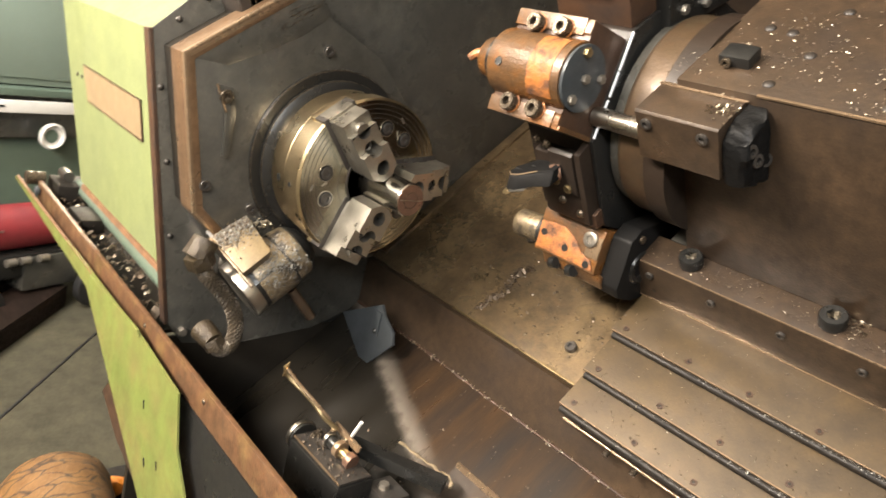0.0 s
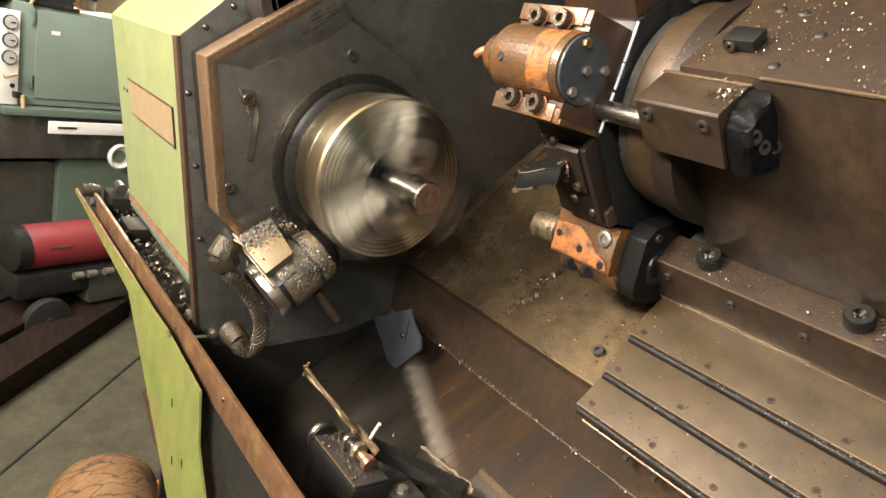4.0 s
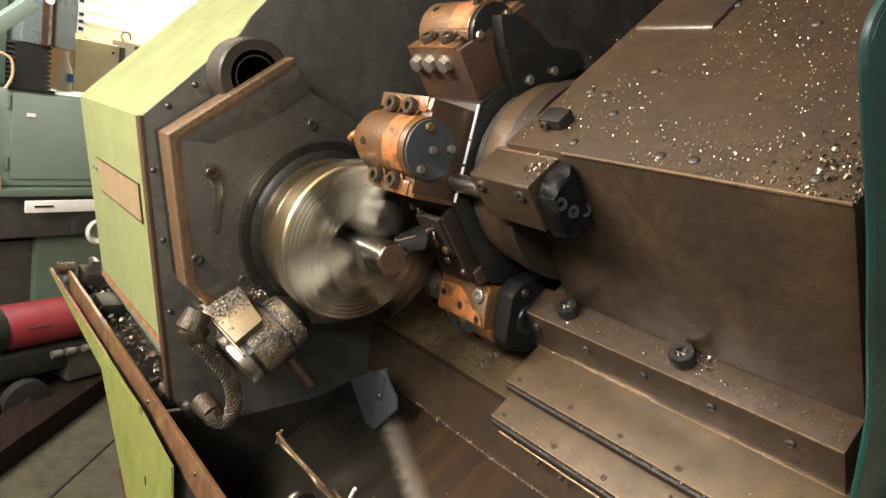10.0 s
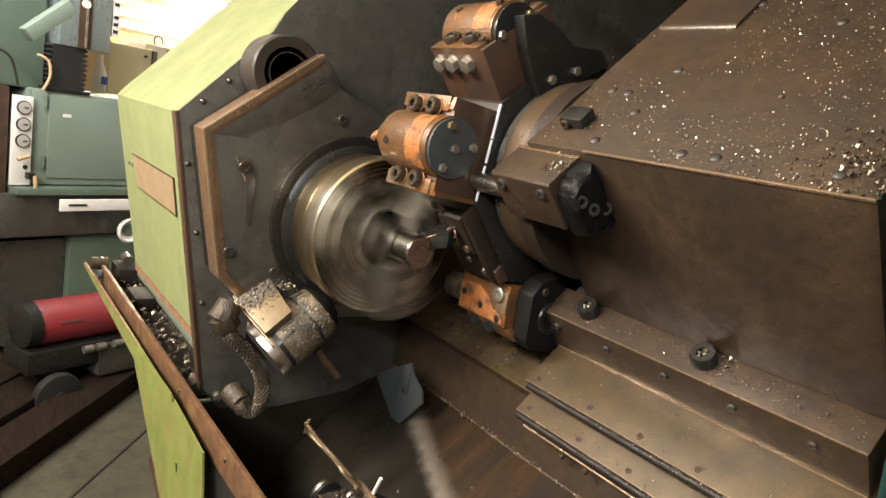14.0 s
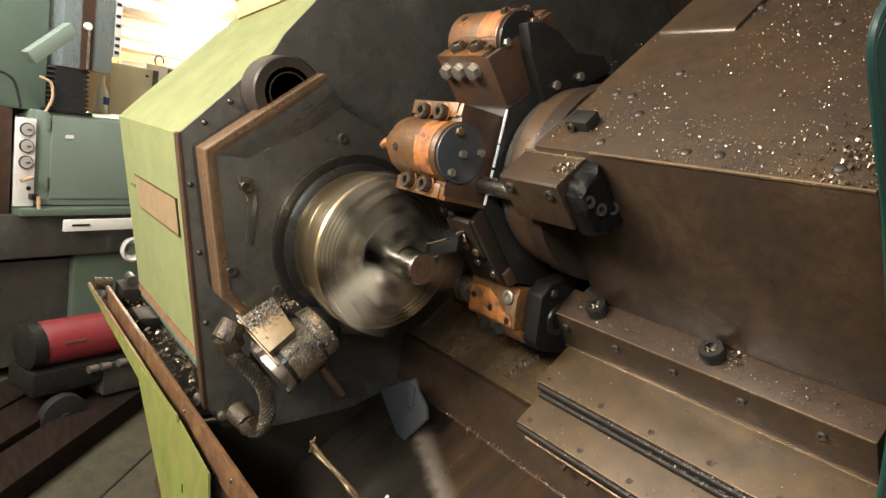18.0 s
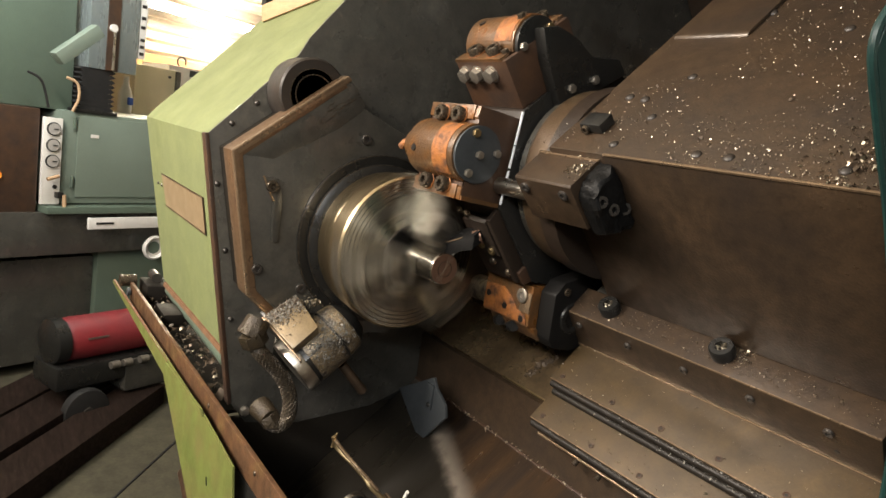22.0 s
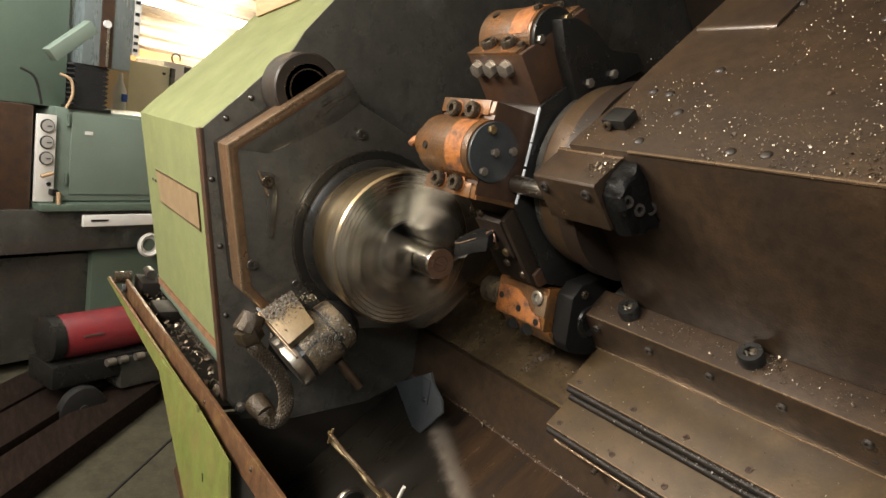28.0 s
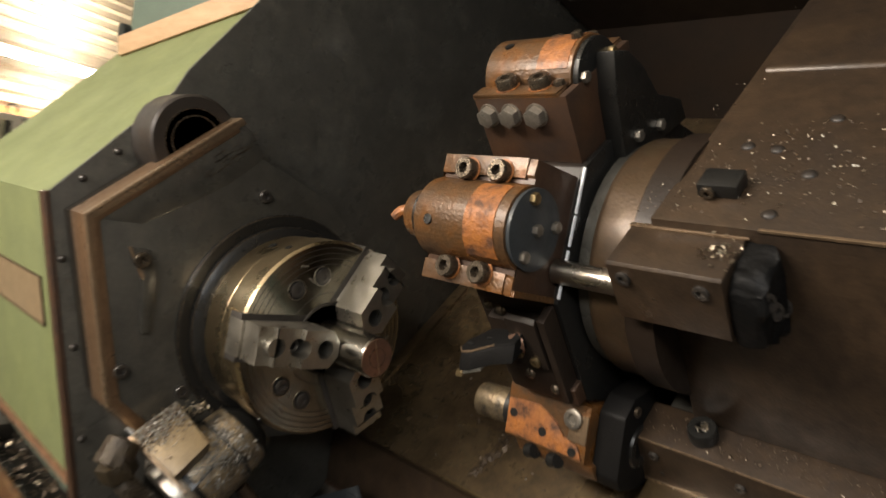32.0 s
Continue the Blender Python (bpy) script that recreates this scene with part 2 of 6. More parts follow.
WIPER = material("oily_black_rubber", (0.016, 0.013, 0.010), (0.007, 0.006, 0.005), 0.50, 0.0, 60, 1.0, 0.3, 300)
SOOT = material("sooty_black_paint", (0.015, 0.0125, 0.009), (0.007, 0.006, 0.005), 0.62, 0.0, 10, 0.9, 0.15, 200)
ENCLOSURE = material("smoked_brown_sheet", (0.024, 0.016, 0.011), (0.011, 0.008, 0.006), 0.5, 0.1, 8, 0.8, 0.15, 240, coat=0.1)
TRACK = material("oil_stained_track", (0.12, 0.098, 0.074), (0.045, 0.036, 0.028), 0.40, 0.6, 30, 0.9, 0.1, 300)
DRUM = material("dull_black_casting", (0.008, 0.0075, 0.007), (0.004, 0.004, 0.004), 0.55, 0.0, 14, 1.0, 0.2)
GOO = material("black_sealing_compound", (0.0045, 0.0045, 0.0045), (0.004, 0.004, 0.004), 0.5, 0.0, 60, 1.0, 0.5, 200)
DARK_BROWN = material("dark_brown_oily_paint", (0.030, 0.023, 0.017), (0.014, 0.011, 0.009), 0.48, 0.1, 14, 0.9, 0.15, 260, coat=0.1)
CRUST_DARK = material("oil_soaked_crust", (0.052, 0.038, 0.020), (0.014, 0.010, 0.007), 0.42, 0.3, 60, 0.9, 0.9)
CRUST = material("caked_swarf", (0.20, 0.15, 0.085), (0.07, 0.05, 0.03), 0.75, 0.1, 90, 0.9, 0.6)
TUBE = material("lit_tube", (1.0, 0.90, 0.70), (1.0, 0.90, 0.70), 0.4, 0, 1, 1.0, 0.0, emit=320.0)
ORANGE_GLOW = material("orange_plastic", (0.75, 0.26, 0.03), (0.65, 0.2, 0.02), 0.35, 0, 20, 1.0, 0.0)


for dull, level in ((TIMBER, 0.08), (CONCRETE, 0.15), (SOOT, 0.10), (RUBBER, 0.25), (WIPER, 0.22), (DRUM, 0.09), (ENCLOSURE, 0.30), (GOO, 0.12)):
    dull.node_tree.nodes["Principled BSDF"].inputs["Specular IOR Level"].default_value = level


def turned_face(name, base, rough):
    """Facing-cut metal: fine rings that draw highlights out into spokes."""
    m = material(name, base, tuple(c * 0.72 for c in base), rough, 1.0, 16, 1.0, 0.03, 400, rough_var=0.05)
    nt = m.node_tree
    tangent = nt.nodes.new("ShaderNodeTangent")
    tangent.direction_type, tangent.axis = "RADIAL", "X"
    bsdf = nt.nodes["Principled BSDF"]
    bsdf.inputs["Anisotropic"].default_value = 0.85
    bsdf.inputs["Anisotropic Rotation"].default_value = 0.25
    nt.links.new(tangent.outputs["Tangent"], bsdf.inputs["Tangent"])
    return m


def grey_band(m):
    """A grey band down the chute: a sharp edge that fades out over some centimetres."""
    nt = m.node_tree
    bsdf = nt.nodes["Principled BSDF"]
    old = bsdf.inputs["Base Color"].links[0].from_socket

    def op(kind, a, b):
        n = nt.nodes.new("ShaderNodeMath")
        n.operation = kind
        for k, v in enumerate((a, b)):
            if isinstance(v, (int, float)):
                n.inputs[k].default_value = v
            else:
                nt.links.new(v, n.inputs[k])
        return n.outputs[0]
    coord = nt.nodes.new("ShaderNodeTexCoord")
    xyz = nt.nodes.new("ShaderNodeSeparateXYZ")
    nt.links.new(coord.outputs["Object"], xyz.inputs[0])
    rough = nt.nodes.new("ShaderNodeTexNoise")
    rough.inputs["Scale"].default_value, rough.inputs["Detail"].default_value = 60, 5
    nt.links.new(coord.outputs["Object"], rough.inputs["Vector"])
    # way across the band, from its sharp edge
    across = op("ADD", op("ADD", xyz.outputs["X"], 0.30 + 0.039 - 0.1375 * 3.13), op("MULTIPLY", xyz.outputs["Y"], 3.13))
    across = op("ADD", across, op("MULTIPLY", op("SUBTRACT", rough.outputs["Fac"], 0.5), 0.05))
    fade = nt.nodes.new("ShaderNodeMapRange")
    fade.interpolation_type = "SMOOTHSTEP"
    for k, v in (("From Min", 0.022), ("From Max", 0.11), ("To Min", 1.0), ("To Max", 0.0)):
        fade.inputs[k].default_value = v
    nt.links.new(across, fade.inputs["Value"])
    low = nt.nodes.new("ShaderNodeMapRange")
    for k, v in (("From Min", -0.14), ("From Max", -0.06), ("To Min", 1.0), ("To Max", 0.0)):
        low.inputs[k].default_value = v
    nt.links.new(xyz.outputs["X"], low.inputs["Value"])
    mix = nt.nodes.new("ShaderNodeMix")
    mix.data_type = "RGBA"
    nt.links.new(op("MULTIPLY", op("MULTIPLY", fade.outputs[0], low.outputs[0]), op("ADD", rough.outputs["Fac"], 0.35)), mix.inputs["Factor"])
    nt.links.new(old, mix.inputs["A"])
    mix.inputs["B"].default_value = (0.150, 0.128, 0.104, 1)
    # dark tone on the headstock side of the band
    paint = nt.nodes.new("ShaderNodeMapRange")
    paint.interpolation_type = "SMOOTHSTEP"
    for k, v in (("From Min", -0.035), ("From Max", 0.028), ("To Min", 1.0), ("To Max", 0.0)):
        paint.inputs[k].default_value = v
    nt.links.new(across, paint.inputs["Value"])
    dark = nt.nodes.new("ShaderNodeMix")
    dark.data_type = "RGBA"
    nt.links.new(paint.outputs[0], dark.inputs["Factor"])
    nt.links.new(mix.outputs["Result"], dark.inputs["A"])
    dark.inputs["B"].default_value = (0.013, 0.011, 0.008, 1)
    nt.links.new(dark.outputs["Result"], bsdf.inputs["Base Color"])


grey_band(CHUTE)

def grime(m, strength, scale, ways=(1, 1, 1)):
    """Dark oil spots and thin scuffs over a sheet, by a second, sharper noise."""
    nt = m.node_tree
    bsdf = nt.nodes["Principled BSDF"]
    old = bsdf.inputs["Base Color"].links[0].from_socket
    coord = nt.nodes.new("ShaderNodeTexCoord")
    mapping = nt.nodes.new("ShaderNodeMapping")
    mapping.inputs["Scale"].default_value = ways
    nt.links.new(coord.outputs["Object"], mapping.inputs["Vector"])
    spots = nt.nodes.new("ShaderNodeTexNoise")
    spots.inputs["Scale"].default_value, spots.inputs["Detail"].default_value, spots.inputs["Roughness"].default_value = scale, 8, 0.7
    nt.links.new(mapping.outputs["Vector"], spots.inputs["Vector"])
    ramp = nt.nodes.new("ShaderNodeValToRGB")
    e = ramp.color_ramp.elements
    e[0].position, e[0].color = 0.36, (1 - strength, 1 - strength, 1 - strength, 1)
    e[1].position, e[1].color = 0.50, (1, 1, 1, 1)
    hi = e.new(0.68)
    hi.color = (1 + strength, 1 + 0.85 * strength, 1 + 0.65 * strength, 1)
    nt.links.new(spots.outputs["Fac"], ramp.inputs["Fac"])
    mix = nt.nodes.new("ShaderNodeMix")
    mix.data_type, mix.blend_type = "RGBA", "MULTIPLY"
    mix.inputs["Factor"].default_value = 1.0
    nt.links.new(old, mix.inputs["A"])
    nt.links.new(ramp.outputs["Color"], mix.inputs["B"])
    nt.links.new(mix.outputs["Result"], bsdf.inputs["Base Color"])


grime(PLATE, 0.20, 30)
grime(OILY_BROWN, 0.24, 70)
grime(OILY, 0.22, 50)
grime(BED, 0.32, 45)
grime(LIME, 0.10, 14)
grime(LIME_WORN, 0.18, 22, (1, 1, 0.4))
grime(RAIL, 0.40, 50)
grime(CONCRETE, 0.16, 16)
CHUCK_FACE = turned_face("turned_chuck_face", (0.46, 0.44, 0.36), 0.20)
BAR = material("drawn_bar_steel", (0.46, 0.43, 0.38), (0.32, 0.30, 0.26), 0.22, 1.0, 20, 1.0, 0.03, 500, rough_var=0.05)

# ---- building helpers ----
SPINDLE = (-0.0225, 0.012, 1.0944)
SLOPE = 0.7345
SC, SS = math.cos(SLOPE), math.sin(SLOPE)
BASE = {}


def thing(name, base, label, category, group="", kind=""):
    ob = new(name)
    ob.empty_display_size = 0.05
    ob.location = base
    BASE[ob] = Vector(base)
    return tagged(ob, label, category, group, kind)


def finish(name, bm, mat, base, smooth=35):
    bmesh.ops.remove_doubles(bm, verts=bm.verts, dist=1e-6)
    bmesh.ops.recalc_face_normals(bm, faces=bm.faces)
    bmesh.ops.translate(bm, verts=bm.verts, vec=-Vector(base))
    for e in bm.edges:
        e.smooth = len(e.link_faces) == 2 and e.calc_face_angle(3.2) < radians(smooth)
    for f in bm.faces:
        f.smooth = True
    me = bpy.data.meshes.new(name)
    bm.to_mesh(me)
    bm.free()
    mats = mat if isinstance(mat, (list, tuple)) else [mat]
    for m in mats:
        me.materials.append(m)
    return new(name, me)


def part(name, bm, mat, parent, label="", kind=""):
    """One mesh under a thing or a part; its points are given in the world at the thing's first place."""
    base = BASE[parent]
    ob = finish(name, bm, mat, base)
    ob.parent = parent
    BASE[ob] = base
    return tagged(ob, label, kind=kind)


def solid(name, bm, mat, label, category="", kind="", base=None, group=""):
    """A top-level thing of one mesh."""
    bb = [v.co for v in bm.verts]
    if base is None:
        base = (sum(c.x for c in bb) / len(bb), sum(c.y for c in bb) / len(bb), min(c.z for c in bb))
    ob = finish(name, bm, mat, base)
    ob.location = base
    BASE[ob] = Vector(base)
    return tagged(ob, label, category, group, kind)


def box(x0, x1, y0, y1, z0, z1, bevel=0.0, bm=None, m=None, seg=2):
    own = bmesh.new()
    bmesh.ops.create_cube(own, size=1)
    bmesh.ops.scale(own, verts=own.verts, vec=(abs(x1 - x0), abs(y1 - y0), abs(z1 - z0)))
    if bevel:
        bmesh.ops.bevel(own, geom=own.edges[:], offset=bevel, segments=seg, affect="EDGES", profile=0.6)
    bmesh.ops.translate(own, verts=own.verts, vec=((x0 + x1) / 2, (y0 + y1) / 2, (z0 + z1) / 2))
    return merge(own, bm, m)


def merge(own, bm=None, m=None, index=0):
    if m is not None:
        bmesh.ops.transform(own, matrix=m, verts=own.verts)
    if index:
        for f in own.faces:
            f.material_index = index
    if bm is None:
        return own
    me = bpy.data.meshes.new("scrap")
    own.to_mesh(me)
    own.free()
    bm.from_mesh(me)
    bpy.data.meshes.remove(me)
    return bm


def prism(poly, a0, a1, place, bevel=0.0, bm=None):
    """A polygon of pairs, drawn out from a0 to a1; place(a, u, v) gives the world point."""
    own = bmesh.new()
    lo = [own.verts.new(place(a0, u, v)) for u, v in poly]
    hi = [own.verts.new(place(a1, u, v)) for u, v in poly]
    own.faces.new(lo)
    own.faces.new(hi[::-1])
    for i in range(len(poly)):
        j = (i + 1) % len(poly)
        own.faces.new((lo[i], hi[i], hi[j], lo[j]))
    bmesh.ops.recalc_face_normals(own, faces=own.faces)
    if bevel:
        bmesh.ops.bevel(own, geom=own.edges[:], offset=bevel, segments=2, affect="EDGES", profile=0.6)
    return merge(own, bm)


def yz(a, u, v):
    return Vector((a, u, v))


def sn(a, u, v):
    """x, way up the slope, height off the slope."""
    return Vector((a, u * SC - v * SS, u * SS + v * SC))


def rod(p, q, r, seg=24, r2=None, bevel=0.0, bm=None, caps=True):
    own = bmesh.new()
    p, q = Vector(p), Vector(q)
    bmesh.ops.create_cone(own, cap_ends=caps, segments=seg, radius1=r, radius2=r if r2 is None else r2, depth=(q - p).length)
    if bevel:
        rims = [e for e in own.edges if abs(e.verts[0].co.z - e.verts[1].co.z) < 1e-6]
        bmesh.ops.bevel(own, geom=rims, offset=bevel, segments=2, affect="EDGES", profile=0.6)
    turn = (q - p).to_track_quat("Z", "Y").to_matrix().to_4x4()
    return merge(own, bm, Matrix.Translation((p + q) / 2) @ turn)


def lathe(profile, seg=64, m=None, bm=None):
    """A turned body: profile of (along x, radius) round the x axis."""
    own = bmesh.new()
    rings = []
    for x, r in profile:
        rings.append([own.verts.new((x, r * math.cos(2 * math.pi * k / seg), r * math.sin(2 * math.pi * k / seg))) for k in range(seg)])
    for a, b in zip(rings, rings[1:]):
        for k in range(seg):
            own.faces.new((a[k], a[(k + 1) % seg], b[(k + 1) % seg], b[k]))
    if profile[0][1] > 1e-5:
        own.faces.new(rings[0][::-1])
    if profile[-1][1] > 1e-5:
        own.faces.new(rings[-1])
    return merge(own, bm, m)


def frame_of(way, place):
    """A pose at place whose z points along way."""
    return Matrix.Translation(place) @ Vector(way).to_track_quat("Z", "Y").to_matrix().to_4x4()


def socket_screw(place, way, r, h, bm=None):
    """A cap screw with a hexagonal recess; it stands h proud of place along way."""
    own = bmesh.new()
    seg = 24
    hexa = r * 0.52
    prof = [(r * 0.98, 0), (r, h * 0.15), (r, h * 0.85), (r * 0.9, h)]
    rings = [[own.verts.new((a * math.cos(2 * math.pi * k / seg), a * math.sin(2 * math.pi * k / seg), z)) for k in range(seg)] for a, z in prof]

    def hx(k):
        t = 2 * math.pi * k / seg
        w = (t % (math.pi / 3)) - math.pi / 6
        d = hexa * math.cos(math.pi / 6) / math.cos(w)
        return d * math.cos(t), d * math.sin(t)
    rings.append([own.verts.new((*hx(k), h)) for k in range(seg)])
    rings.append([own.verts.new((*hx(k), h * 0.35)) for k in range(seg)])
    for a, b in zip(rings, rings[1:]):
        for k in range(seg):
            own.faces.new((a[k], a[(k + 1) % seg], b[(k + 1) % seg], b[k]))
    own.faces.new(rings[-1])
    own.faces.new(rings[0][::-1])
    return merge(own, bm, frame_of(way, place))


def hex_bolt(place, way, r, h, bm=None, washer=True, spin=0.0):
    own = bmesh.new()
    bmesh.ops.create_cone(own, cap_ends=True, segments=6, radius1=r, radius2=r, depth=h)
    bmesh.ops.translate(own, verts=own.verts, vec=(0, 0, h / 2))
    top = [e for e in own.edges if all(v.co.z > h * 0.9 for v in e.verts)]
    bmesh.ops.bevel(own, geom=top, offset=r * 0.14, segments=2, affect="EDGES", profile=0.5)
    bmesh.ops.rotate(own, verts=own.verts, cent=(0, 0, 0), matrix=Matrix.Rotation(spin, 3, "Z"))
    if washer:
        rod((0, 0, -h * 0.01), (0, 0, h * 0.16), r * 1.15, 20, bm=own)
    return merge(own, bm, frame_of(way, place))


def dome(place, way, r, h, bm=None):
    own = bmesh.new()
    bmesh.ops.create_uvsphere(own, u_segments=14, v_segments=8, radius=1)
    bmesh.ops.bisect_plane(own, geom=own.verts[:] + own.edges[:] + own.faces[:], plane_co=(0, 0, 0), plane_no=(0, 0, 1), clear_inner=True)
    bmesh.ops.scale(own, verts=own.verts, vec=(r, r, h))
    return merge(own, bm, frame_of(way, place))


def pipe(points, r, seg=12, bm=None, smooth=6):
    """A bent round bar or hose through the points."""
    pts = [Vector(p) for p in points]
    fine = []
    for i in range(len(pts) - 1):
        p0, p1, p2, p3 = pts[max(i - 1, 0)], pts[i], pts[i + 1], pts[min(i + 2, len(pts) - 1)]
        for k in range(smooth):
            t = k / smooth
            fine.append(0.5 * ((2 * p1) + (p2 - p0) * t + (2 * p0 - 5 * p1 + 4 * p2 - p3) * t * t + (3 * p1 - p0 - 3 * p2 + p3) * t ** 3))
    fine.append(pts[-1])
    own = bmesh.new()
    rings = []
    side = None
    for i, p in enumerate(fine):
        way = (fine[min(i + 1, len(fine) - 1)] - fine[max(i - 1, 0)]).normalized()
        if side is None:
            side = way.orthogonal().normalized()
        side = (side - way * side.dot(way)).normalized()
        up = way.cross(side)
        rr = r(i / (len(fine) - 1)) if callable(r) else r
        rings.append([own.verts.new(p + rr * (math.cos(2 * math.pi * k / seg) * side + math.sin(2 * math.pi * k / seg) * up)) for k in range(seg)])
    for a, b in zip(rings, rings[1:]):
        for k in range(seg):
            own.faces.new((a[k], a[(k + 1) % seg], b[(k + 1) % seg], b[k]))
    own.faces.new(rings[0][::-1])
    own.faces.new(rings[-1])
    return merge(own, bm)


def chips(count, spot, size, seed, curl=0.25, bm=None):
    """Loose turnings: small bent flakes; spot(rng) gives a place and the normal of what they lie on."""
    rng = random.Random(seed)
    own = bm or bmesh.new()
    for _ in range(count):
        p, nrm = spot(rng)
        q = frame_of(nrm, p) @ Matrix.Rotation(rng.uniform(0, 6.28), 4, "Z")
        a = size * rng.uniform(0.35, 1.3) * (2.2 if rng.random() < 0.05 else 1)
        b = a * rng.uniform(0.25, 0.6)
        h = a * curl * rng.uniform(0.4, 1.4)
        vs = [own.verts.new(q @ Vector(c)) for c in ((-a / 2, -b / 2, h * rng.random()), (0, -b / 2, h + 0.0004), (a / 2, -b / 2, 0.0003), (a / 2, b / 2, h * rng.random()), (0, b / 2, h + 0.0006), (-a / 2, b / 2, 0.0004))]
        own.faces.new((vs[0], vs[1], vs[4], vs[5]))
        own.faces.new((vs[1], vs[2], vs[3], vs[4]))
    return own

# ---- the workshop ----
solid("floor", box(-5.2, 3.2, -3.2, 3.2, -0.15, 0.0), CONCRETE, "worn grey-green concrete workshop floor", kind="structure")
# Ceiling and outer walls are out of view; they close the room and bounce light.
solid("ceiling", box(-5.2, 3.2, -3.2, 3.2, 2.60, 2.72), WALLPAINT, "plain pale ceiling added for bounce light", kind="structure")
solid("wall_south", box(-5.2, 3.2, -3.3, -3.2, 0, 2.6), WALLPAINT, "plain pale wall added for bounce light", kind="structure")
solid("wall_north", box(-5.2, 3.2, 3.2, 3.3, 0, 2.6), WALLPAINT, "plain pale wall added for bounce light", kind="structure")
solid("wall_east", box(3.2, 3.3, -3.3, 3.3, 0, 2.6), WALLPAINT, "plain pale wall added for bounce light", kind="structure")
solid("wall_west", box(-5.3, -5.2, -3.3, 3.3, 0, 2.6), WALLPAINT, "plain pale wall added for bounce light", kind="structure")

# A joint across the floor
solid("floor_joint", box(-1.9, -0.6, -0.004, 0.004, 0.0, 0.0035, m=Matrix.Translation((-0.337, -0.920, 0.0005)) @ Matrix.Rotation(radians(-39.3), 4, "Z")), RUBBER, "dark joint in the concrete floor", kind="structure")

# Far end: directions along and towards the far machines
FAR = Matrix.Translation((-2.2754 * 0.9291, -2.2754 * 0.3697, 0)) @ Matrix.Rotation(math.atan2(0.9291, -0.3697), 4, "Z")


def fbox(u0, u1, d0, d1, z0, z1, bevel=0.0, bm=None):
    """A block in the far machine's frame: along its front, depth behind it (negative: before), height."""
    return box(u0, u1, d0, d1, z0, z1, bevel, bm, FAR)


def fpt(u, d, z):
    return FAR @ Vector((u, d, z))


def corrugated_wall():
    own = bmesh.new()
    n = 240
    prev = None
    for k in range(n + 1):
        z = 1.15 + 1.45 * k / n
        d = 1.51 - 0.026 * max(0.0, math.cos(k / n * 2 * math.pi * 20)) ** 2
        row = [own.verts.new(fpt(u, d + e, z)) for e in (0, 0.02) for u in (-0.6, 4.2)]
        if prev:
            own.faces.new((prev[0], prev[1], row[1], row[0]))
            own.faces.new((prev[2], row[2], row[3], prev[3]))
        prev = row
    solid("corrugated_wall", own, CORRUGATED, "warm-lit corrugated metal sheeting", kind="structure")


corrugated_wall()
solid("wall_far_lower", fbox(-0.6, 4.2, 1.44, 1.47, 0, 1.55), ORANGE, "orange boarded lower wall", kind="structure")


def far_tube():
    t = thing("tube_lamp", fpt(2.2, 1.2, 1.86), "glowing fluorescent tube on a wall batten", "lamp")
    part("tube", rod(fpt(1.62, 1.25, 1.86), fpt(2.80, 1.25, 1.86), 0.019, 16), TUBE, t, "lit fluorescent tube")
    part("batten", fbox(1.58, 2.84, 1.29, 1.36, 1.83, 1.90, 0.004), WHITE, t)


far_tube()


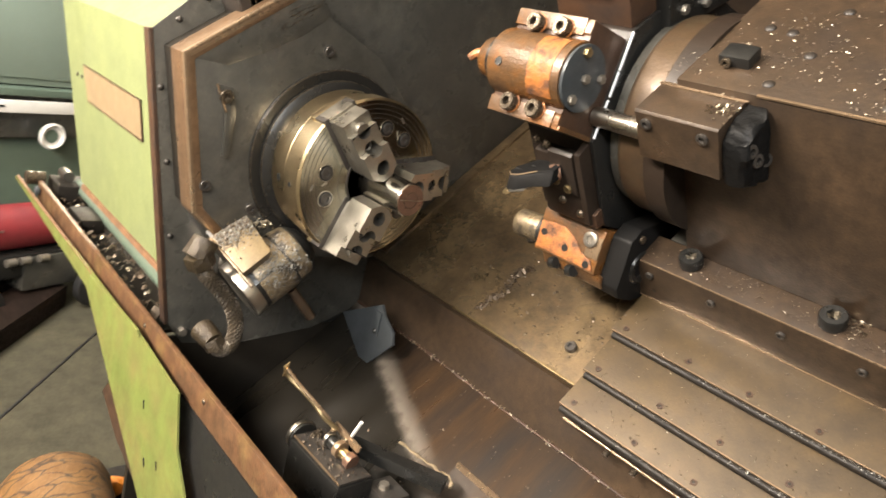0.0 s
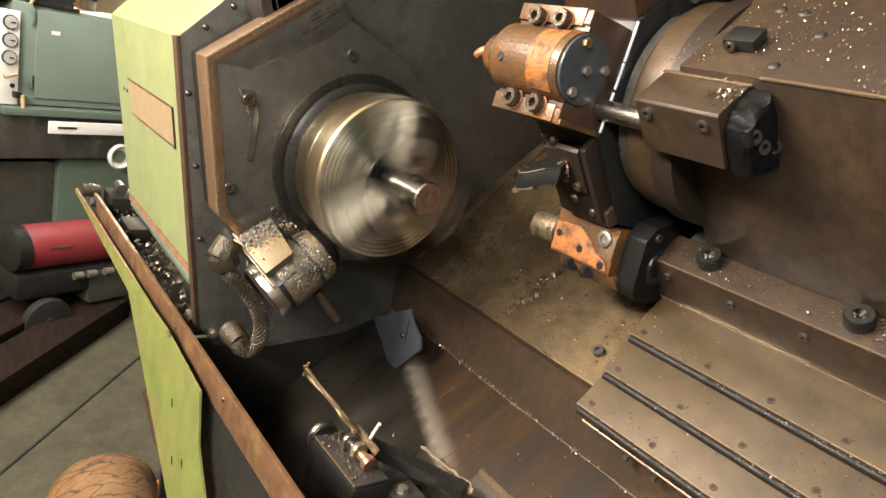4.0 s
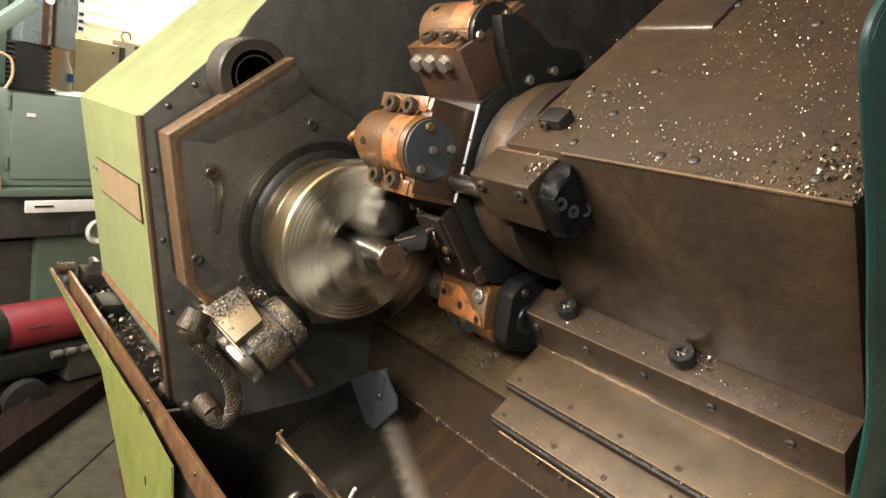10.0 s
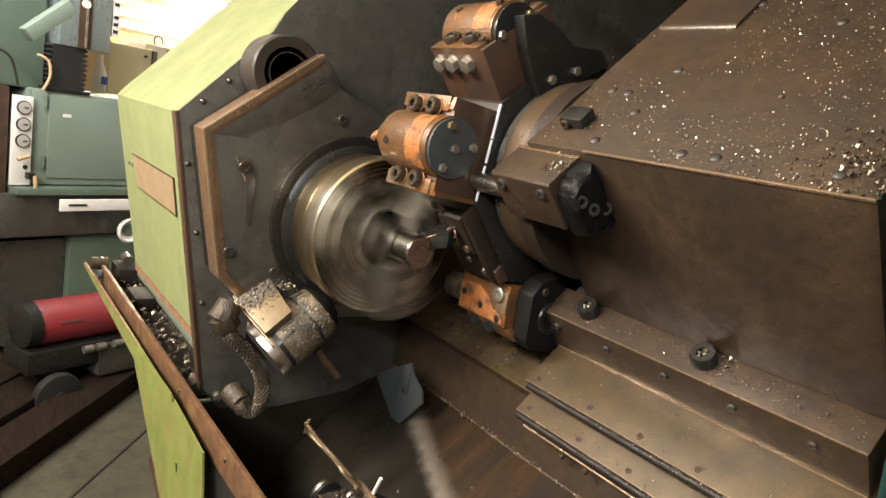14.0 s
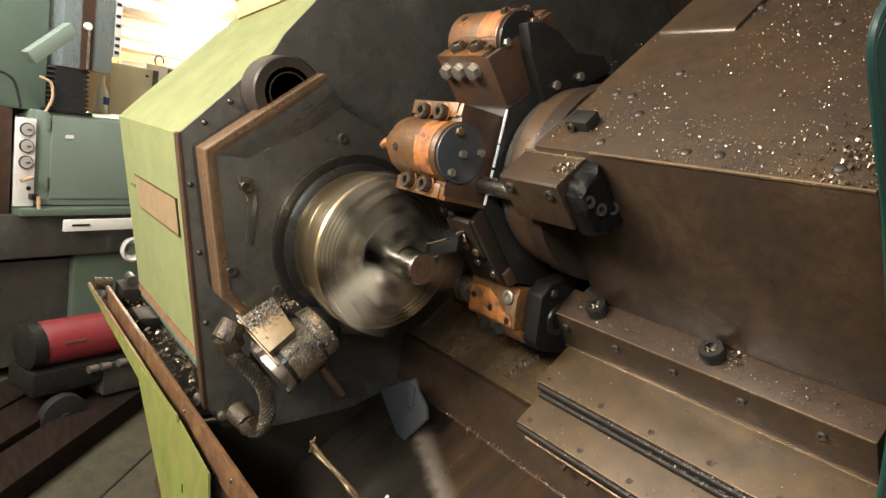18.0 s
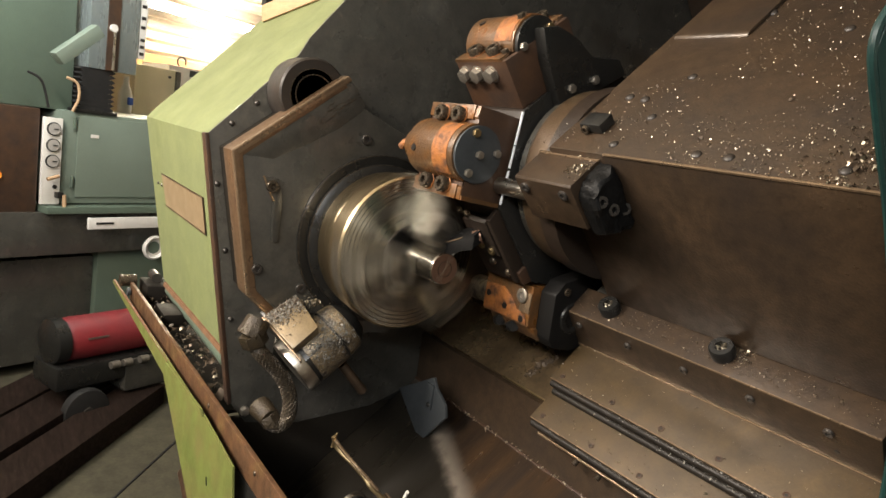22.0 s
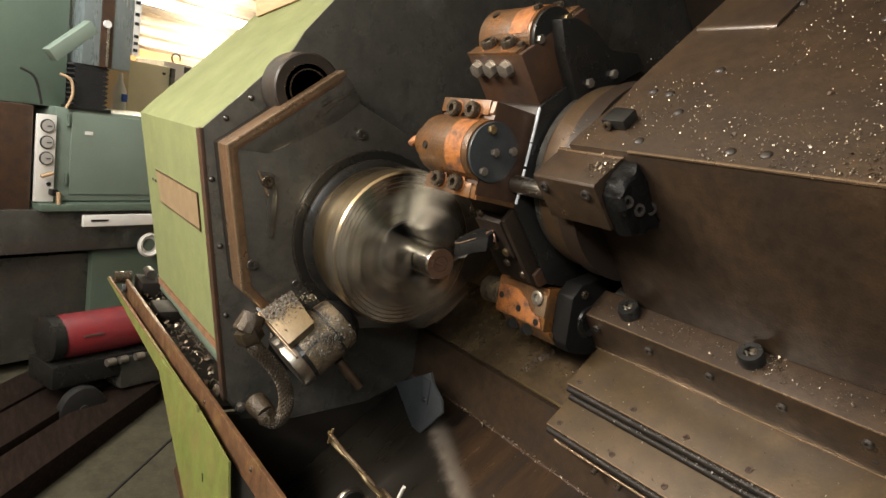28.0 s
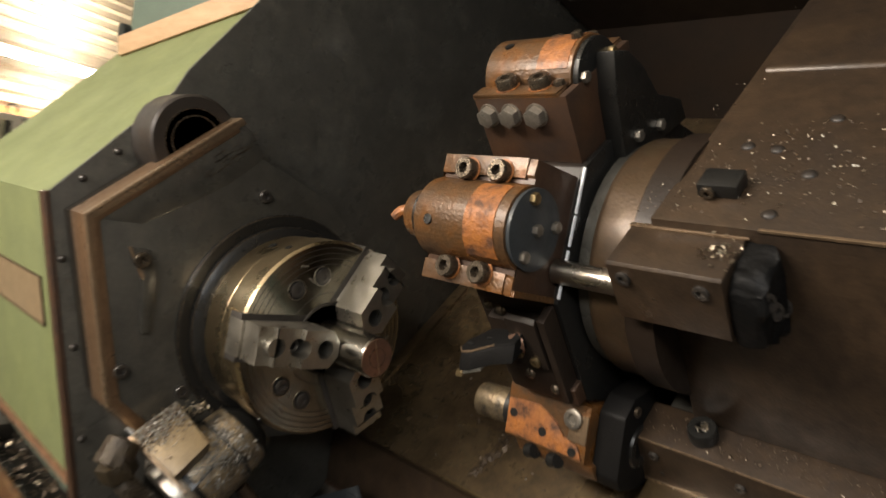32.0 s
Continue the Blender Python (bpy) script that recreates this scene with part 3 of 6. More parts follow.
def erosion_machine():
    t = thing("spark_erosion_machine", fpt(0.75, 0.1, 0), "grey-green spark erosion machine with gauges", "machine")
    cab = part("cabinet", fbox(0.60, 1.55, 0.0, 0.55, 0.77, 1.165, 0.006), PALEGREEN, t)
    part("cabinet_door", fbox(0.665, 1.30, -0.008, 0.0, 0.80, 1.15, 0.003), PALEGREEN, cab)
    part("door_label", fbox(0.72, 0.755, -0.0105, -0.0085, 1.06, 1.075), WHITE, cab)
    for z in (0.84, 1.09):
        part("hinge", rod(fpt(0.652, -0.006, z), fpt(0.652, -0.006, z + 0.05), 0.007, 10), DARKGREEN, cab)
    part("side_column", fbox(0.15, 0.515, 0.0, 0.5, 0.60, 1.16, 0.006), RUST_DARK, t, "dark brown control column")
    part("indicator_lamp", rod(fpt(0.36, -0.012, 0.885), fpt(0.36, 0.0, 0.885), 0.018, 20), ORANGE_GLOW, t, "small amber indicator lamp")
    panel = part("gauge_panel", fbox(0.523, 0.597, -0.018, 0.0, 0.77, 1.13, 0.002), WHITE, t, "white panel with round gauges")
    for z in (1.085, 1.018, 0.952):
        part("gauge_rim", rod(fpt(0.56, -0.026, z), fpt(0.56, -0.017, z), 0.0275, 28, bevel=0.002), BLACK, panel, "black gauge rim")
        part("gauge_face", rod(fpt(0.56, -0.028, z), fpt(0.56, -0.0255, z), 0.0235, 28), GLASSY, panel, "pale gauge face")
        part("gauge_needle", fbox(0.557, 0.574, -0.0305, -0.0285, z - 0.002, z + 0.002), BLACK, panel)
    part("lever", rod(fpt(0.575, -0.05, 0.895), fpt(0.53, -0.05, 0.88), 0.008, 12), WOOD, panel, "wooden lever handle")
    part("lever", rod(fpt(0.60, -0.05, 0.815), fpt(0.605, -0.05, 0.745), 0.008, 12), WOOD, panel, "wooden lever handle")
    part("button", rod(fpt(0.575, -0.022, 0.845), fpt(0.575, -0.017, 0.845), 0.009, 14), BLACK, panel)
    part("valve", fbox(0.575, 0.60, -0.05, -0.018, 0.80, 0.825, 0.003), BLACK, panel)
    part("lower_rail", fbox(0.53, 1.6, -0.06, 0.5, 0.735, 0.765, 0.004), DARKGREEN, t)
    part("work_tray", fbox(0.2, 1.6, -0.02, 0.5, 0.55, 0.735, 0.004), OILY, t)
    part("base", fbox(0.80, 1.62, 0.02, 0.5, 0.05, 0.55, 0.01), DARKGREEN, t, "dark green machine base")
    part("plinth", fbox(0.25, 0.80, 0.05, 0.5, 0.05, 0.52, 0.01), OILY, t)
    part("white_scale", fbox(0.69, 1.22, -0.09, -0.075, 0.672, 0.722, 0.002), WHITE, t, "long white slide rail")
    part("scale_slot", fbox(0.722, 0.80, -0.0935, -0.0905, 0.695, 0.703), BLACK, t)
    part("handwheel", lathe([(0, 0.05), (0.008, 0.058), (0.018, 0.058), (0.024, 0.05), (0.018, 0.044), (0.008, 0.044)], 32, Matrix.Translation(fpt(1.02, -0.06, 0.57)) @ Matrix.Rotation(math.atan2(0.37, 0.93), 4, "Z")), WHITE, t, "white-rimmed handwheel")
    part("handwheel_hub", rod(fpt(1.02, -0.07, 0.57), fpt(1.02, 0.02, 0.57), 0.03, 20), DARKGREEN, t)
    part("table_body", fbox(0.56, 1.6, 0.0, 0.4, 0.56, 0.64, 0.008), PALEGREEN, t)
    # Upright column, bellows and ram
    part("column", fbox(0.2, 0.665, 0.05, 0.6, 1.16, 2.3, 0.01), DARKGREEN, t)
    bel = part("bellows", fbox(0.680, 0.790, 0.0, 0.11, 1.176, 1.356), RUBBER, t, "black pleated bellows")
    for k in range(9):
        z = 1.176 + 0.020 * k
        part("pleat", prism([(0.672, z), (0.798, z), (0.815, z + 0.010), (0.798, z + 0.019), (0.672, z + 0.019), (0.660, z + 0.010)], -0.005, 0.12, lambda a, u, v: fpt(u, a, v)), RUBBER, bel)
    part("bellows_foot", fbox(0.645, 0.83, -0.01, 0.13, 1.163, 1.178, 0.002), BLACK, t)
    ram = part("ram", fbox(0.690, 0.905, -0.01, 0.13, 1.355, 2.25, 0.004), SLIDEBLUE, t, "ground blue-grey vertical slide")
    part("ram_groove", fbox(0.762, 0.815, -0.016, -0.0105, 1.355, 2.25), RUST_DARK, ram)
    part("ram_knob", rod(fpt(0.783, -0.03, 1.535), fpt(0.783, -0.015, 1.535), 0.016, 20), WHITE, ram)
    part("ram_screw", rod(fpt(0.79, -0.022, 1.36), fpt(0.79, -0.022, 1.52), 0.006, 10), STEEL, ram)
    scale = part("depth_scale", fbox(0.912, 0.945, -0.004, 0.02, 1.43, 1.72, 0.001), WHITE, t, "white depth scale with dark marks")
    for z in (1.445, 1.475, 1.505, 1.56, 1.60, 1.65):
        part("mark", fbox(0.916, 0.936, -0.0065, -0.0045, z, z + 0.014), BLACK, scale)
    head = part("head_plate", fbox(0.67, 0.90, -0.03, 0.14, 1.735, 1.95, 0.006), WHITE, t, "white head cover")
    for u in (0.75, 0.775, 0.80):
        part("mark", fbox(u, u + 0.017, -0.0325, -0.0305, 1.765, 1.785), BLACK, head)
    part("emblem", prism([(0.762, 1.80), (0.775, 1.815), (0.788, 1.80), (0.775, 1.785 + 0.005)], -0.0325, -0.0305, lambda a, u, v: fpt(u, a, v)), BLACK, head)
    part("hose", pipe([fpt(0.60, -0.02, 1.30), fpt(0.64, -0.03, 1.28), fpt(0.648, -0.03, 1.22), fpt(0.63, -0.02, 1.165)], 0.006, 8), WOOD, t, "thin tan hose")
    part("hose", pipe([fpt(0.45, -0.02, 1.30), fpt(0.50, -0.03, 1.27), fpt(0.53, -0.03, 1.17)], 0.005, 8), RUBBER, t)
    part("arm", box(-0.12, 0.08, -0.03, 0.02, -0.025, 0.025, 0.004, None, FAR @ Matrix.Translation((0.53, -0.25, 1.44)) @ Matrix.Rotation(radians(-42), 4, "Y")), PALEGREEN, t, "pale hinged lamp arm")


erosion_machine()


def cream_cabinet():
    t = thing("switch_cabinet", fpt(1.55, 0.9, 0), "cream painted steel switch cabinet", "cabinet")
    part("body", fbox(1.425, 1.70, 0.85, 1.2, 0.6, 1.445, 0.006), CREAM, t)
    part("door_edge", fbox(1.685, 1.712, 0.83, 0.85, 0.62, 1.44, 0.002), OILY, t, "dark door edge")
    for z in (1.40, 1.15):
        part("lock", rod(fpt(1.645, 0.838, z), fpt(1.645, 0.85, z), 0.008, 10), BLACK, t)
    b = thing("wall_box", fpt(1.95, 1.0, 0), "pale junction box with a lifting ring", "box")
    part("body", fbox(1.74, 2.25, 1.0, 1.3, 0.6, 1.485, 0.005), WHITE, b)
    part("lifting_ring", pipe([fpt(1.82 + 0.03 * math.cos(a), 0.99, 1.512 + 0.03 * math.sin(a)) for a in [k * math.pi / 8 - 0.5 for k in range(13)]], 0.006, 8), DARKSTEEL, b)
    part("window", fbox(1.89, 2.0, 0.994, 1.0, 1.43, 1.47), CAP_BLUE, b)
    s = thing("spray_bottle", fpt(1.17, 0.5, 1.165), "white spray bottle with a blue trigger", "bottle")
    part("bottle", lathe([(0, 0.035), (0.10, 0.035), (0.15, 0.015), (0.19, 0.014)], 20, Matrix.Translation(fpt(1.165, 0.5, 1.166)) @ Matrix.Rotation(-math.pi / 2, 4, "Y")), WHITE, s)
    part("trigger", fbox(1.155, 1.180, 0.445, 0.464, 1.21, 1.25, 0.004), material("blue_plastic", (0.02, 0.09, 0.42), (0.02, 0.07, 0.35), 0.4, 0, 20, 1, 0), s, "blue trigger")


cream_cabinet()


def compressor():
    t = thing("air_compressor", fpt(0.75, -0.45, 0), "red cylindrical air tank on black wheels", "compressor")
    m = FAR @ Matrix.Translation((0, -0.45, 0.33))
    part("tank", lathe([(0.40, 0.0), (0.405, 0.05), (0.415, 0.078), (0.43, 0.084), (0.98, 0.084), (1.0, 0.065), (1.005, 0.0)], 40, m), RED, t, "glossy red tank")
    part("end_cover", lathe([(0.355, 0.0), (0.36, 0.06), (0.37, 0.085), (0.412, 0.087)], 36, m), BLACK, t)
    part("label", box(0.47, 0.55, -0.5365, -0.5345, 0.345, 0.352, 0, None, FAR), ZINC, t)
    part("chassis", fbox(0.36, 1.0, -0.54, -0.36, 0.16, 0.25, 0.01), BLACK, t)
    part("crankcase", fbox(0.62, 0.90, -0.55, -0.38, 0.10, 0.24, 0.02), OILY, t)
    for u in (0.45, 0.9):
        w = part("wheel", rod(fpt(u, -0.60, 0.085), fpt(u, -0.56, 0.085), 0.085, 28, bevel=0.008), RUBBER, t)
        part("hub", rod(fpt(u, -0.606, 0.085), fpt(u, -0.598, 0.085), 0.018, 16), DARKSTEEL, w)
    for u in (0.55, 0.60, 0.67):
        part("fitting", rod(fpt(u, -0.56, 0.235), fpt(u + 0.035, -0.56, 0.235), 0.015, 12), ZINC, t)


compressor()


def timbers():
    along, across = Vector((-0.774, 0.633, 0)), Vector((-0.633, -0.774, 0))
    for off, k0, k1, w, h in ((0.08, -0.35, 0.95, 0.15, 0.09), (0.26, -0.30, 0.98, 0.16, 0.10), (0.44, -0.38, 0.92, 0.15, 0.092)):
        a = Vector((-1.063, -0.355, h / 2 + 0.0005)) + across * (off + 0.17)
        m = Matrix.Translation(a + along * (k0 + k1) / 2) @ Matrix.Rotation(math.atan2(along.y, along.x), 4, "Z")
        solid("timber_beam", box(-(k1 - k0) / 2, (k1 - k0) / 2, -w / 2, w / 2, -h / 2, h / 2, 0.006, None, m), TIMBER, "dark oily timber beam lying on the floor", "beam", group="timber beams")
    a, b = Vector((-0.66, -0.220, 0.128)), Vector((-0.22, -0.275, 0.128))
    m = Matrix.Translation(a) @ (b - a).to_track_quat("X", "Z").to_matrix().to_4x4()
    own = lathe([(0.0, 0.0), (0.004, 0.06), (0.010, 0.098), (0.022, 0.116), (0.05, 0.122)] + [(0.05 + 0.02 * k, 0.124) for k in range(1, 19)] + [(0.434, 0.116), (0.444, 0.0)], 48, m)
    for v in own.verts:
        k = 1 + 0.05 * noise.noise(v.co * 9) + 0.035 * noise.noise(Vector((v.co.x * 60, v.co.y * 12, v.co.z * 12)))
        v.co.y, v.co.z = -0.24 + (v.co.y + 0.24) * k, max(0.001, 0.128 + (v.co.z - 0.128) * k)
    solid("wood_log", own, LOG, "cracked orange-brown log lying on the floor", "log")
    t = thing("drip_tray", (-0.66, -0.07, 0), "small black tray holding an orange lump beside the log", "tray")
    part("base", box(-0.73, -0.60, -0.115, -0.03, 0.0, 0.085, 0.006), BLACK, t)
    part("rim", box(-0.735, -0.595, -0.12, -0.025, 0.0852, 0.092, 0.003), RUBBER, t)
    lump = bmesh.new()
    bmesh.ops.create_icosphere(lump, subdivisions=2, radius=0.026)
    for v in lump.verts:
        v.co *= 1 + 0.25 * noise.noise(v.co * 60)
    bmesh.ops.translate(lump, verts=lump.verts, vec=(-0.635, -0.085, 0.112))
    part("orange_lump", lump, ORANGE_GLOW, t, "orange plastic lump")


timbers()

# ---- the lathe: frame, bed and chute ----


def base_frame():
    t = thing("machine_plinth", (0.3, 0.6, 0), "dark painted lathe base under the bed", "lathe")
    part("body", box(-0.95, 1.7, 0.34, 1.3, 0.0, 0.72, 0.01), OILY, t)
    part("front_panel", box(-0.06, 1.7, -0.232, -0.222, 0.0, 0.752, 0.002), BLACK, t)
    part("chip_bin", box(-0.06, 1.7, -0.22, 0.33, 0.36, 0.38, 0.0), OILY, t)
    part("end_panel", box(-0.2285, -0.2160, -0.222, 0.33, 0.0, 0.7445, 0.002), SOOT, t)
    part("end_skirt", box(-0.2280, -0.2165, -0.150, 0.30, 0.7445, 0.790), BLACK, t)


base_frame()


def bed():
    t = thing("slant_bed", (0.4, 0.5, 0.7), "oil-stained slanted steel lathe bed", "lathe bed")
    part("bed_plate", prism([(0.751, 0.52), (1.75, 0.52), (1.75, 0.44), (0.751, 0.44)], -0.214, 1.7, sn, 0.002), BED, t)
    # Brass colour paints the pale gold highlight along the bed's edge.
    part("edge_strip", prism([(0.7495, 0.5216), (0.7530, 0.5216), (0.7530, 0.5160), (0.7495, 0.5160)], 0.035, 1.7, sn, 0.0008), BRASS, t, "brass strip for the edge highlight")
    part("side_strip", prism([(0.77, 0.526), (1.5, 0.526), (1.5, 0.518), (0.77, 0.518)], -0.213, -0.190, sn, 0.001), BED, t, "worn strip beside the headstock")
    part("front_face", box(-0.213, 1.7, 0.197, 0.215, 0.785, 0.886), OILY_BROWN, t)
    part("seam_bead", pipe([(-0.213 + 0.19 * k, 0.196, 0.789 + 0.0012 * math.sin(k * 2.3)) for k in range(11)], lambda f: 0.0024 + 0.0008 * math.sin(f * 160), 8, None, 12), RUST_DARK, t)
    for p in ((0.266, 0.800), (0.05, 0.95), (0.62, 0.80)):
        b = part("bed_screw", socket_screw(sn(p[0], p[1], 0.52), sn(0, 0, 1), 0.0095, 0.008), DARKSTEEL, t)
    trail = [Vector((0.100, 0.3121, 0.9824)), Vector((0.083, 0.297, 0.969)), Vector((0.090, 0.2742, 0.9482)), Vector((0.091, 0.2517, 0.9279)), Vector((0.076, 0.2227, 0.9017))]

    def along(r):
        k = r.random() * 3.999
        p = trail[int(k)].lerp(trail[int(k) + 1], k % 1)
        return p + sn(r.gauss(0, 0.005), r.gauss(0, 0.004), 0.0006), (r.uniform(-.4, .4), -0.6, 0.8)
    part("swarf_trail", chips(150, along, 0.0062, 15, 0.4), CHIP_DARK, t, kind="stuff")
    part("swarf", chips(240, lambda r: (sn(r.uniform(-0.05, 0.40), r.uniform(0.77, 0.98), 0.5203), sn(0, 0, 1)), 0.005, 5), CHIP_DARK, t, kind="stuff")


bed()


def chute():
    t = thing("chip_chute", (0.3, 0.0, 0.45), "brown rust-streaked steel chip chute", "chute")
    part("slope", prism([(0.197, 0.788), (-0.19, 0.486), (-0.19, 0.476), (0.197, 0.778)], -0.213, 1.7, yz, 0.001), CHUTE, t)
    part("swarf", chips(420, lambda r: (lambda x, y: (Vector((x, y, 0.7885 - (0.197 - y) * 0.78)), (0, -0.6, 0.8)))(r.uniform(0.05, 0.75), r.uniform(-0.1, 0.195)), 0.003, 77, 0.4), CHIP_DARK, t, kind="stuff")
    part("lip", box(0.225, 0.80, 0.100, 0.106, 0.700, 0.722, 0.001), WORN_LIT_EDGE, t, "bright chute lip")
    part("lip_plate", prism([(0.103, 0.716), (-0.02, 0.62), (-0.02, 0.612), (0.103, 0.708)], 0.225, 0.80, yz), CHUTE, t)
    part("cross_bar", prism([(-0.012, 0.0), (0.012, 0.0), (0.012, 0.018), (-0.012, 0.018)], 0.0, 0.165, lambda a, u, v: Vector((0.108, -0.028, 0.706)) + a * Vector((0.88, 0.475, 0)) + u * Vector((-0.475, 0.88, 0)) + v * Vector((0, 0, 1)), 0.001), BLACK, t)
    part("front_wall", prism([(-0.222, 0.74), (-0.19, 0.74), (-0.19, 0.40), (-0.222, 0.40)], -0.05, 1.7, yz), OILY, t)
    crust = pipe([(0.1475, 0.0466, 0.722), (0.1878, 0.051, 0.722), (0.225, 0.058, 0.722), (0.2506, 0.0625, 0.722), (0.262, 0.055, 0.716)], lambda f: 0.0020 + 0.006 * max(0, f - 0.75) + 0.0006 * math.sin(f * 31), 8, None, 10)
    for v in crust.verts:
        v.co += Vector((noise.noise(v.co * 120), noise.noise(v.co * 120 + Vector((7, 0, 0))), noise.noise(v.co * 120 + Vector((0, 9, 0))))) * 0.0022
    part("swarf_crust", crust, CRUST, t, "pale swarf caked along the bar")
    part("seam_swarf", chips(170, lambda r: (Vector((r.uniform(-0.1, 0.8), 0.193, 0.790 + r.uniform(-0.003, 0.004))), (0, -0.7, 0.7)), 0.0034, 78, 0.5), CHIP, t, kind="stuff")


chute()


def flap():
    t = thing("rubber_flap", (-0.08, 0.13, 0.72), "blue-grey rubber splash flap under the chuck", "flap")
    poly = [(-0.1680, 0.7915), (-0.0600, 0.8555), (-0.0480, 0.8400), (-0.0150, 0.8200), (-0.0080, 0.7995), (-0.0650, 0.7325), (-0.0880, 0.7300)]
    part("sheet", prism(poly, 0.128, 0.134, lambda a, u, v: Vector((u, a, v)), 0.0012), PAD, t)
    part("clamp_strip", box(-0.074, -0.052, 0.1245, 0.128, 0.795, 0.842, 0.001), PAD, t)
    part("screw", dome((-0.060, 0.1245, 0.803), (0.3, -1, 0), 0.005, 0.003), BLACK, t)


flap()

# ---- headstock ----


def headstock():
    t = thing("headstock_cover", (-0.47, 0.2, 0.86), "lime green painted sheet metal headstock cover", "machine cover")
    prof = [(-0.203, 0.868), (-0.266, 1.236), (-0.245, 1.262), (0.10, 1.64), (0.30, 1.80), (0.90, 1.80), (0.90, 0.868)]
    own = bmesh.new()
    lo = [own.verts.new((-0.765, u, v)) for u, v in prof]
    hi = [own.verts.new((-0.2210, u, v)) for u, v in prof]
    own.faces.new(lo)
    own.faces.new(hi[::-1])
    for i in range(len(prof)):
        j = (i + 1) % len(prof)
        own.faces.new((lo[i], hi[i], hi[j], lo[j]))
    bmesh.ops.recalc_face_normals(own, faces=own.faces)
    es = [e for e in own.edges if all(v.co.x < -0.7 for v in e.verts)]
    bmesh.ops.bevel(own, geom=es, offset=0.055, segments=8, affect="EDGES", profile=0.5)
    part("cover", own, LIME, t)
    fy = lambda z: -0.203 - 0.063 * (z - 0.868) / 0.368
    part("nameplate", prism([(-0.604, 1.124), (-0.288, 1.125), (-0.290, 1.063), (-0.590, 1.062)], 0.0012, 0.0028, lambda a, u, v: Vector((u, fy(v) - a, v))), NAMEPLATE, t, "faded tan label with dark outline")
    for (u0, u1, v0, v1) in ((-0.606, -0.286, 1.124, 1.1265), (-0.2895, -0.2865, 1.062, 1.125), (-0.592, -0.288, 1.060, 1.0625)):
        part("label_edge", prism([(u0, v0), (u1, v0), (u1, v1), (u0, v1)], 0.001, 0.0032, lambda a, u, v: Vector((u, fy(v) - a, v))), RUST_DARK, t)
    for u in (-0.655, -0.625):
        part("rivet", dome((u, fy(1.10) - 0.001, 1.10), (0, -1, -0.15), 0.004, 0.002), DARKSTEEL, t)
    part("bottom_lip", prism([(-0.206, 0.866), (-0.190, 0.866), (-0.190, 0.856), (-0.206, 0.856)], -0.70, -0.236, yz), RUST_EDGE, t)
    w = thing("wooden_plank", (-0.5, 0.0, 1.45), "old paint-stained wooden plank on the headstock", "plank")
    a, b = Vector((-0.67, -0.044, 1.499)), Vector((-0.24, 0.034, 1.584))
    m = Matrix.Translation((a + b) / 2) @ (b - a).to_track_quat("X", "Z").to_matrix().to_4x4()
    part("board", box(-0.222, 0.222, -0.009, 0.009, -0.019, 0.019, 0.003, None, m), WOOD, w)
    h = thing("upper_hood", (-0.45, 0.02, 1.5), "upright hood panel above the headstock, dark green for shaded lime", "machine cover")
    d = (b - a).normalized()
    own = bmesh.new()
    for q in (a + Vector((0, 0.012, -0.02)), b + Vector((0, 0.012, -0.02))):
        for off in (0.0, 0.02):
            for z in (0.0, 0.55):
                own.verts.new(q + Vector((0, off, z)))
    bmesh.ops.convex_hull(own, input=own.verts[:])
    # Dark green stands in for lime paint in shade.
    part("panel", own, DARKGREEN, h)
    part("hinge_knob", rod(a + Vector((-0.01, -0.002, 0.03)), a + Vector((-0.01, 0.012, 0.03)), 0.016, 20), BLACK, h)


headstock()


def spindle_plate():
    t = thing("bulkhead", (-0.22, 0.2, 0.72), "black oily headstock face plate", "machine face")
    prof = [(-0.270, 1.238), (-0.190, 0.775), (-0.16, 0.735), (-0.06, 0.722), (0.095, 0.738), (0.249, 0.796), (0.95, 1.2), (0.95, 2.3), (0.55, 2.3), (-0.118, 1.418), (-0.134, 1.386), (-0.166, 1.351)]
    part("plate", prism(prof, -0.2205, -0.2145, yz, 0.0003), OILY, t)
    edge = [(-0.2745, 1.238), (-0.2685, 1.240), (-0.1885, 0.776), (-0.1945, 0.772)]
    part("worn_edge", prism(edge, -0.2345, -0.2135, yz, 0.001), RUST_DARK, t, "worn brown edge")
    for p in ((-0.234, 1.259), (-0.1968, 1.2968), (-0.248, 1.16), (-0.2252, 1.05), (-0.205, 0.93)):
        part("screw", dome((-0.2145, *p), (1, 0, 0), 0.005, 0.004), DARKSTEEL, t)
    part("bright_nut", hex_bolt((-0.2145, -0.164, 0.758), (1, 0, 0), 0.008, 0.009), ZINC, t, "bright hexagon nut")
    b = thing("bearing_boss", (-0.19, -0.10, 1.31), "dark round bearing boss on the face plate", "boss")
    m = Matrix.Translation((0, -0.125, 1.3235))
    part("boss", lathe([(-0.2140, 0.0585), (-0.1600, 0.0580), (-0.1570, 0.0550), (-0.1570, 0.0400), (-0.1620, 0.0385), (-0.1620, 0.0330), (-0.1575, 0.0315), (-0.1575, 0.0190), (-0.1620, 0.0180), (-0.1620, 0.0)], 48, m), DARK_BROWN, b)
    part("rim", lathe([(-0.1575, 0.0412), (-0.1562, 0.0412), (-0.1562, 0.0398), (-0.1575, 0.0398)], 48, m), BOLT, b)
    part("rim", lathe([(-0.1580, 0.0325), (-0.1566, 0.0325), (-0.1566, 0.0305), (-0.1580, 0.0305)], 48, m), BOLT, b)


spindle_plate()


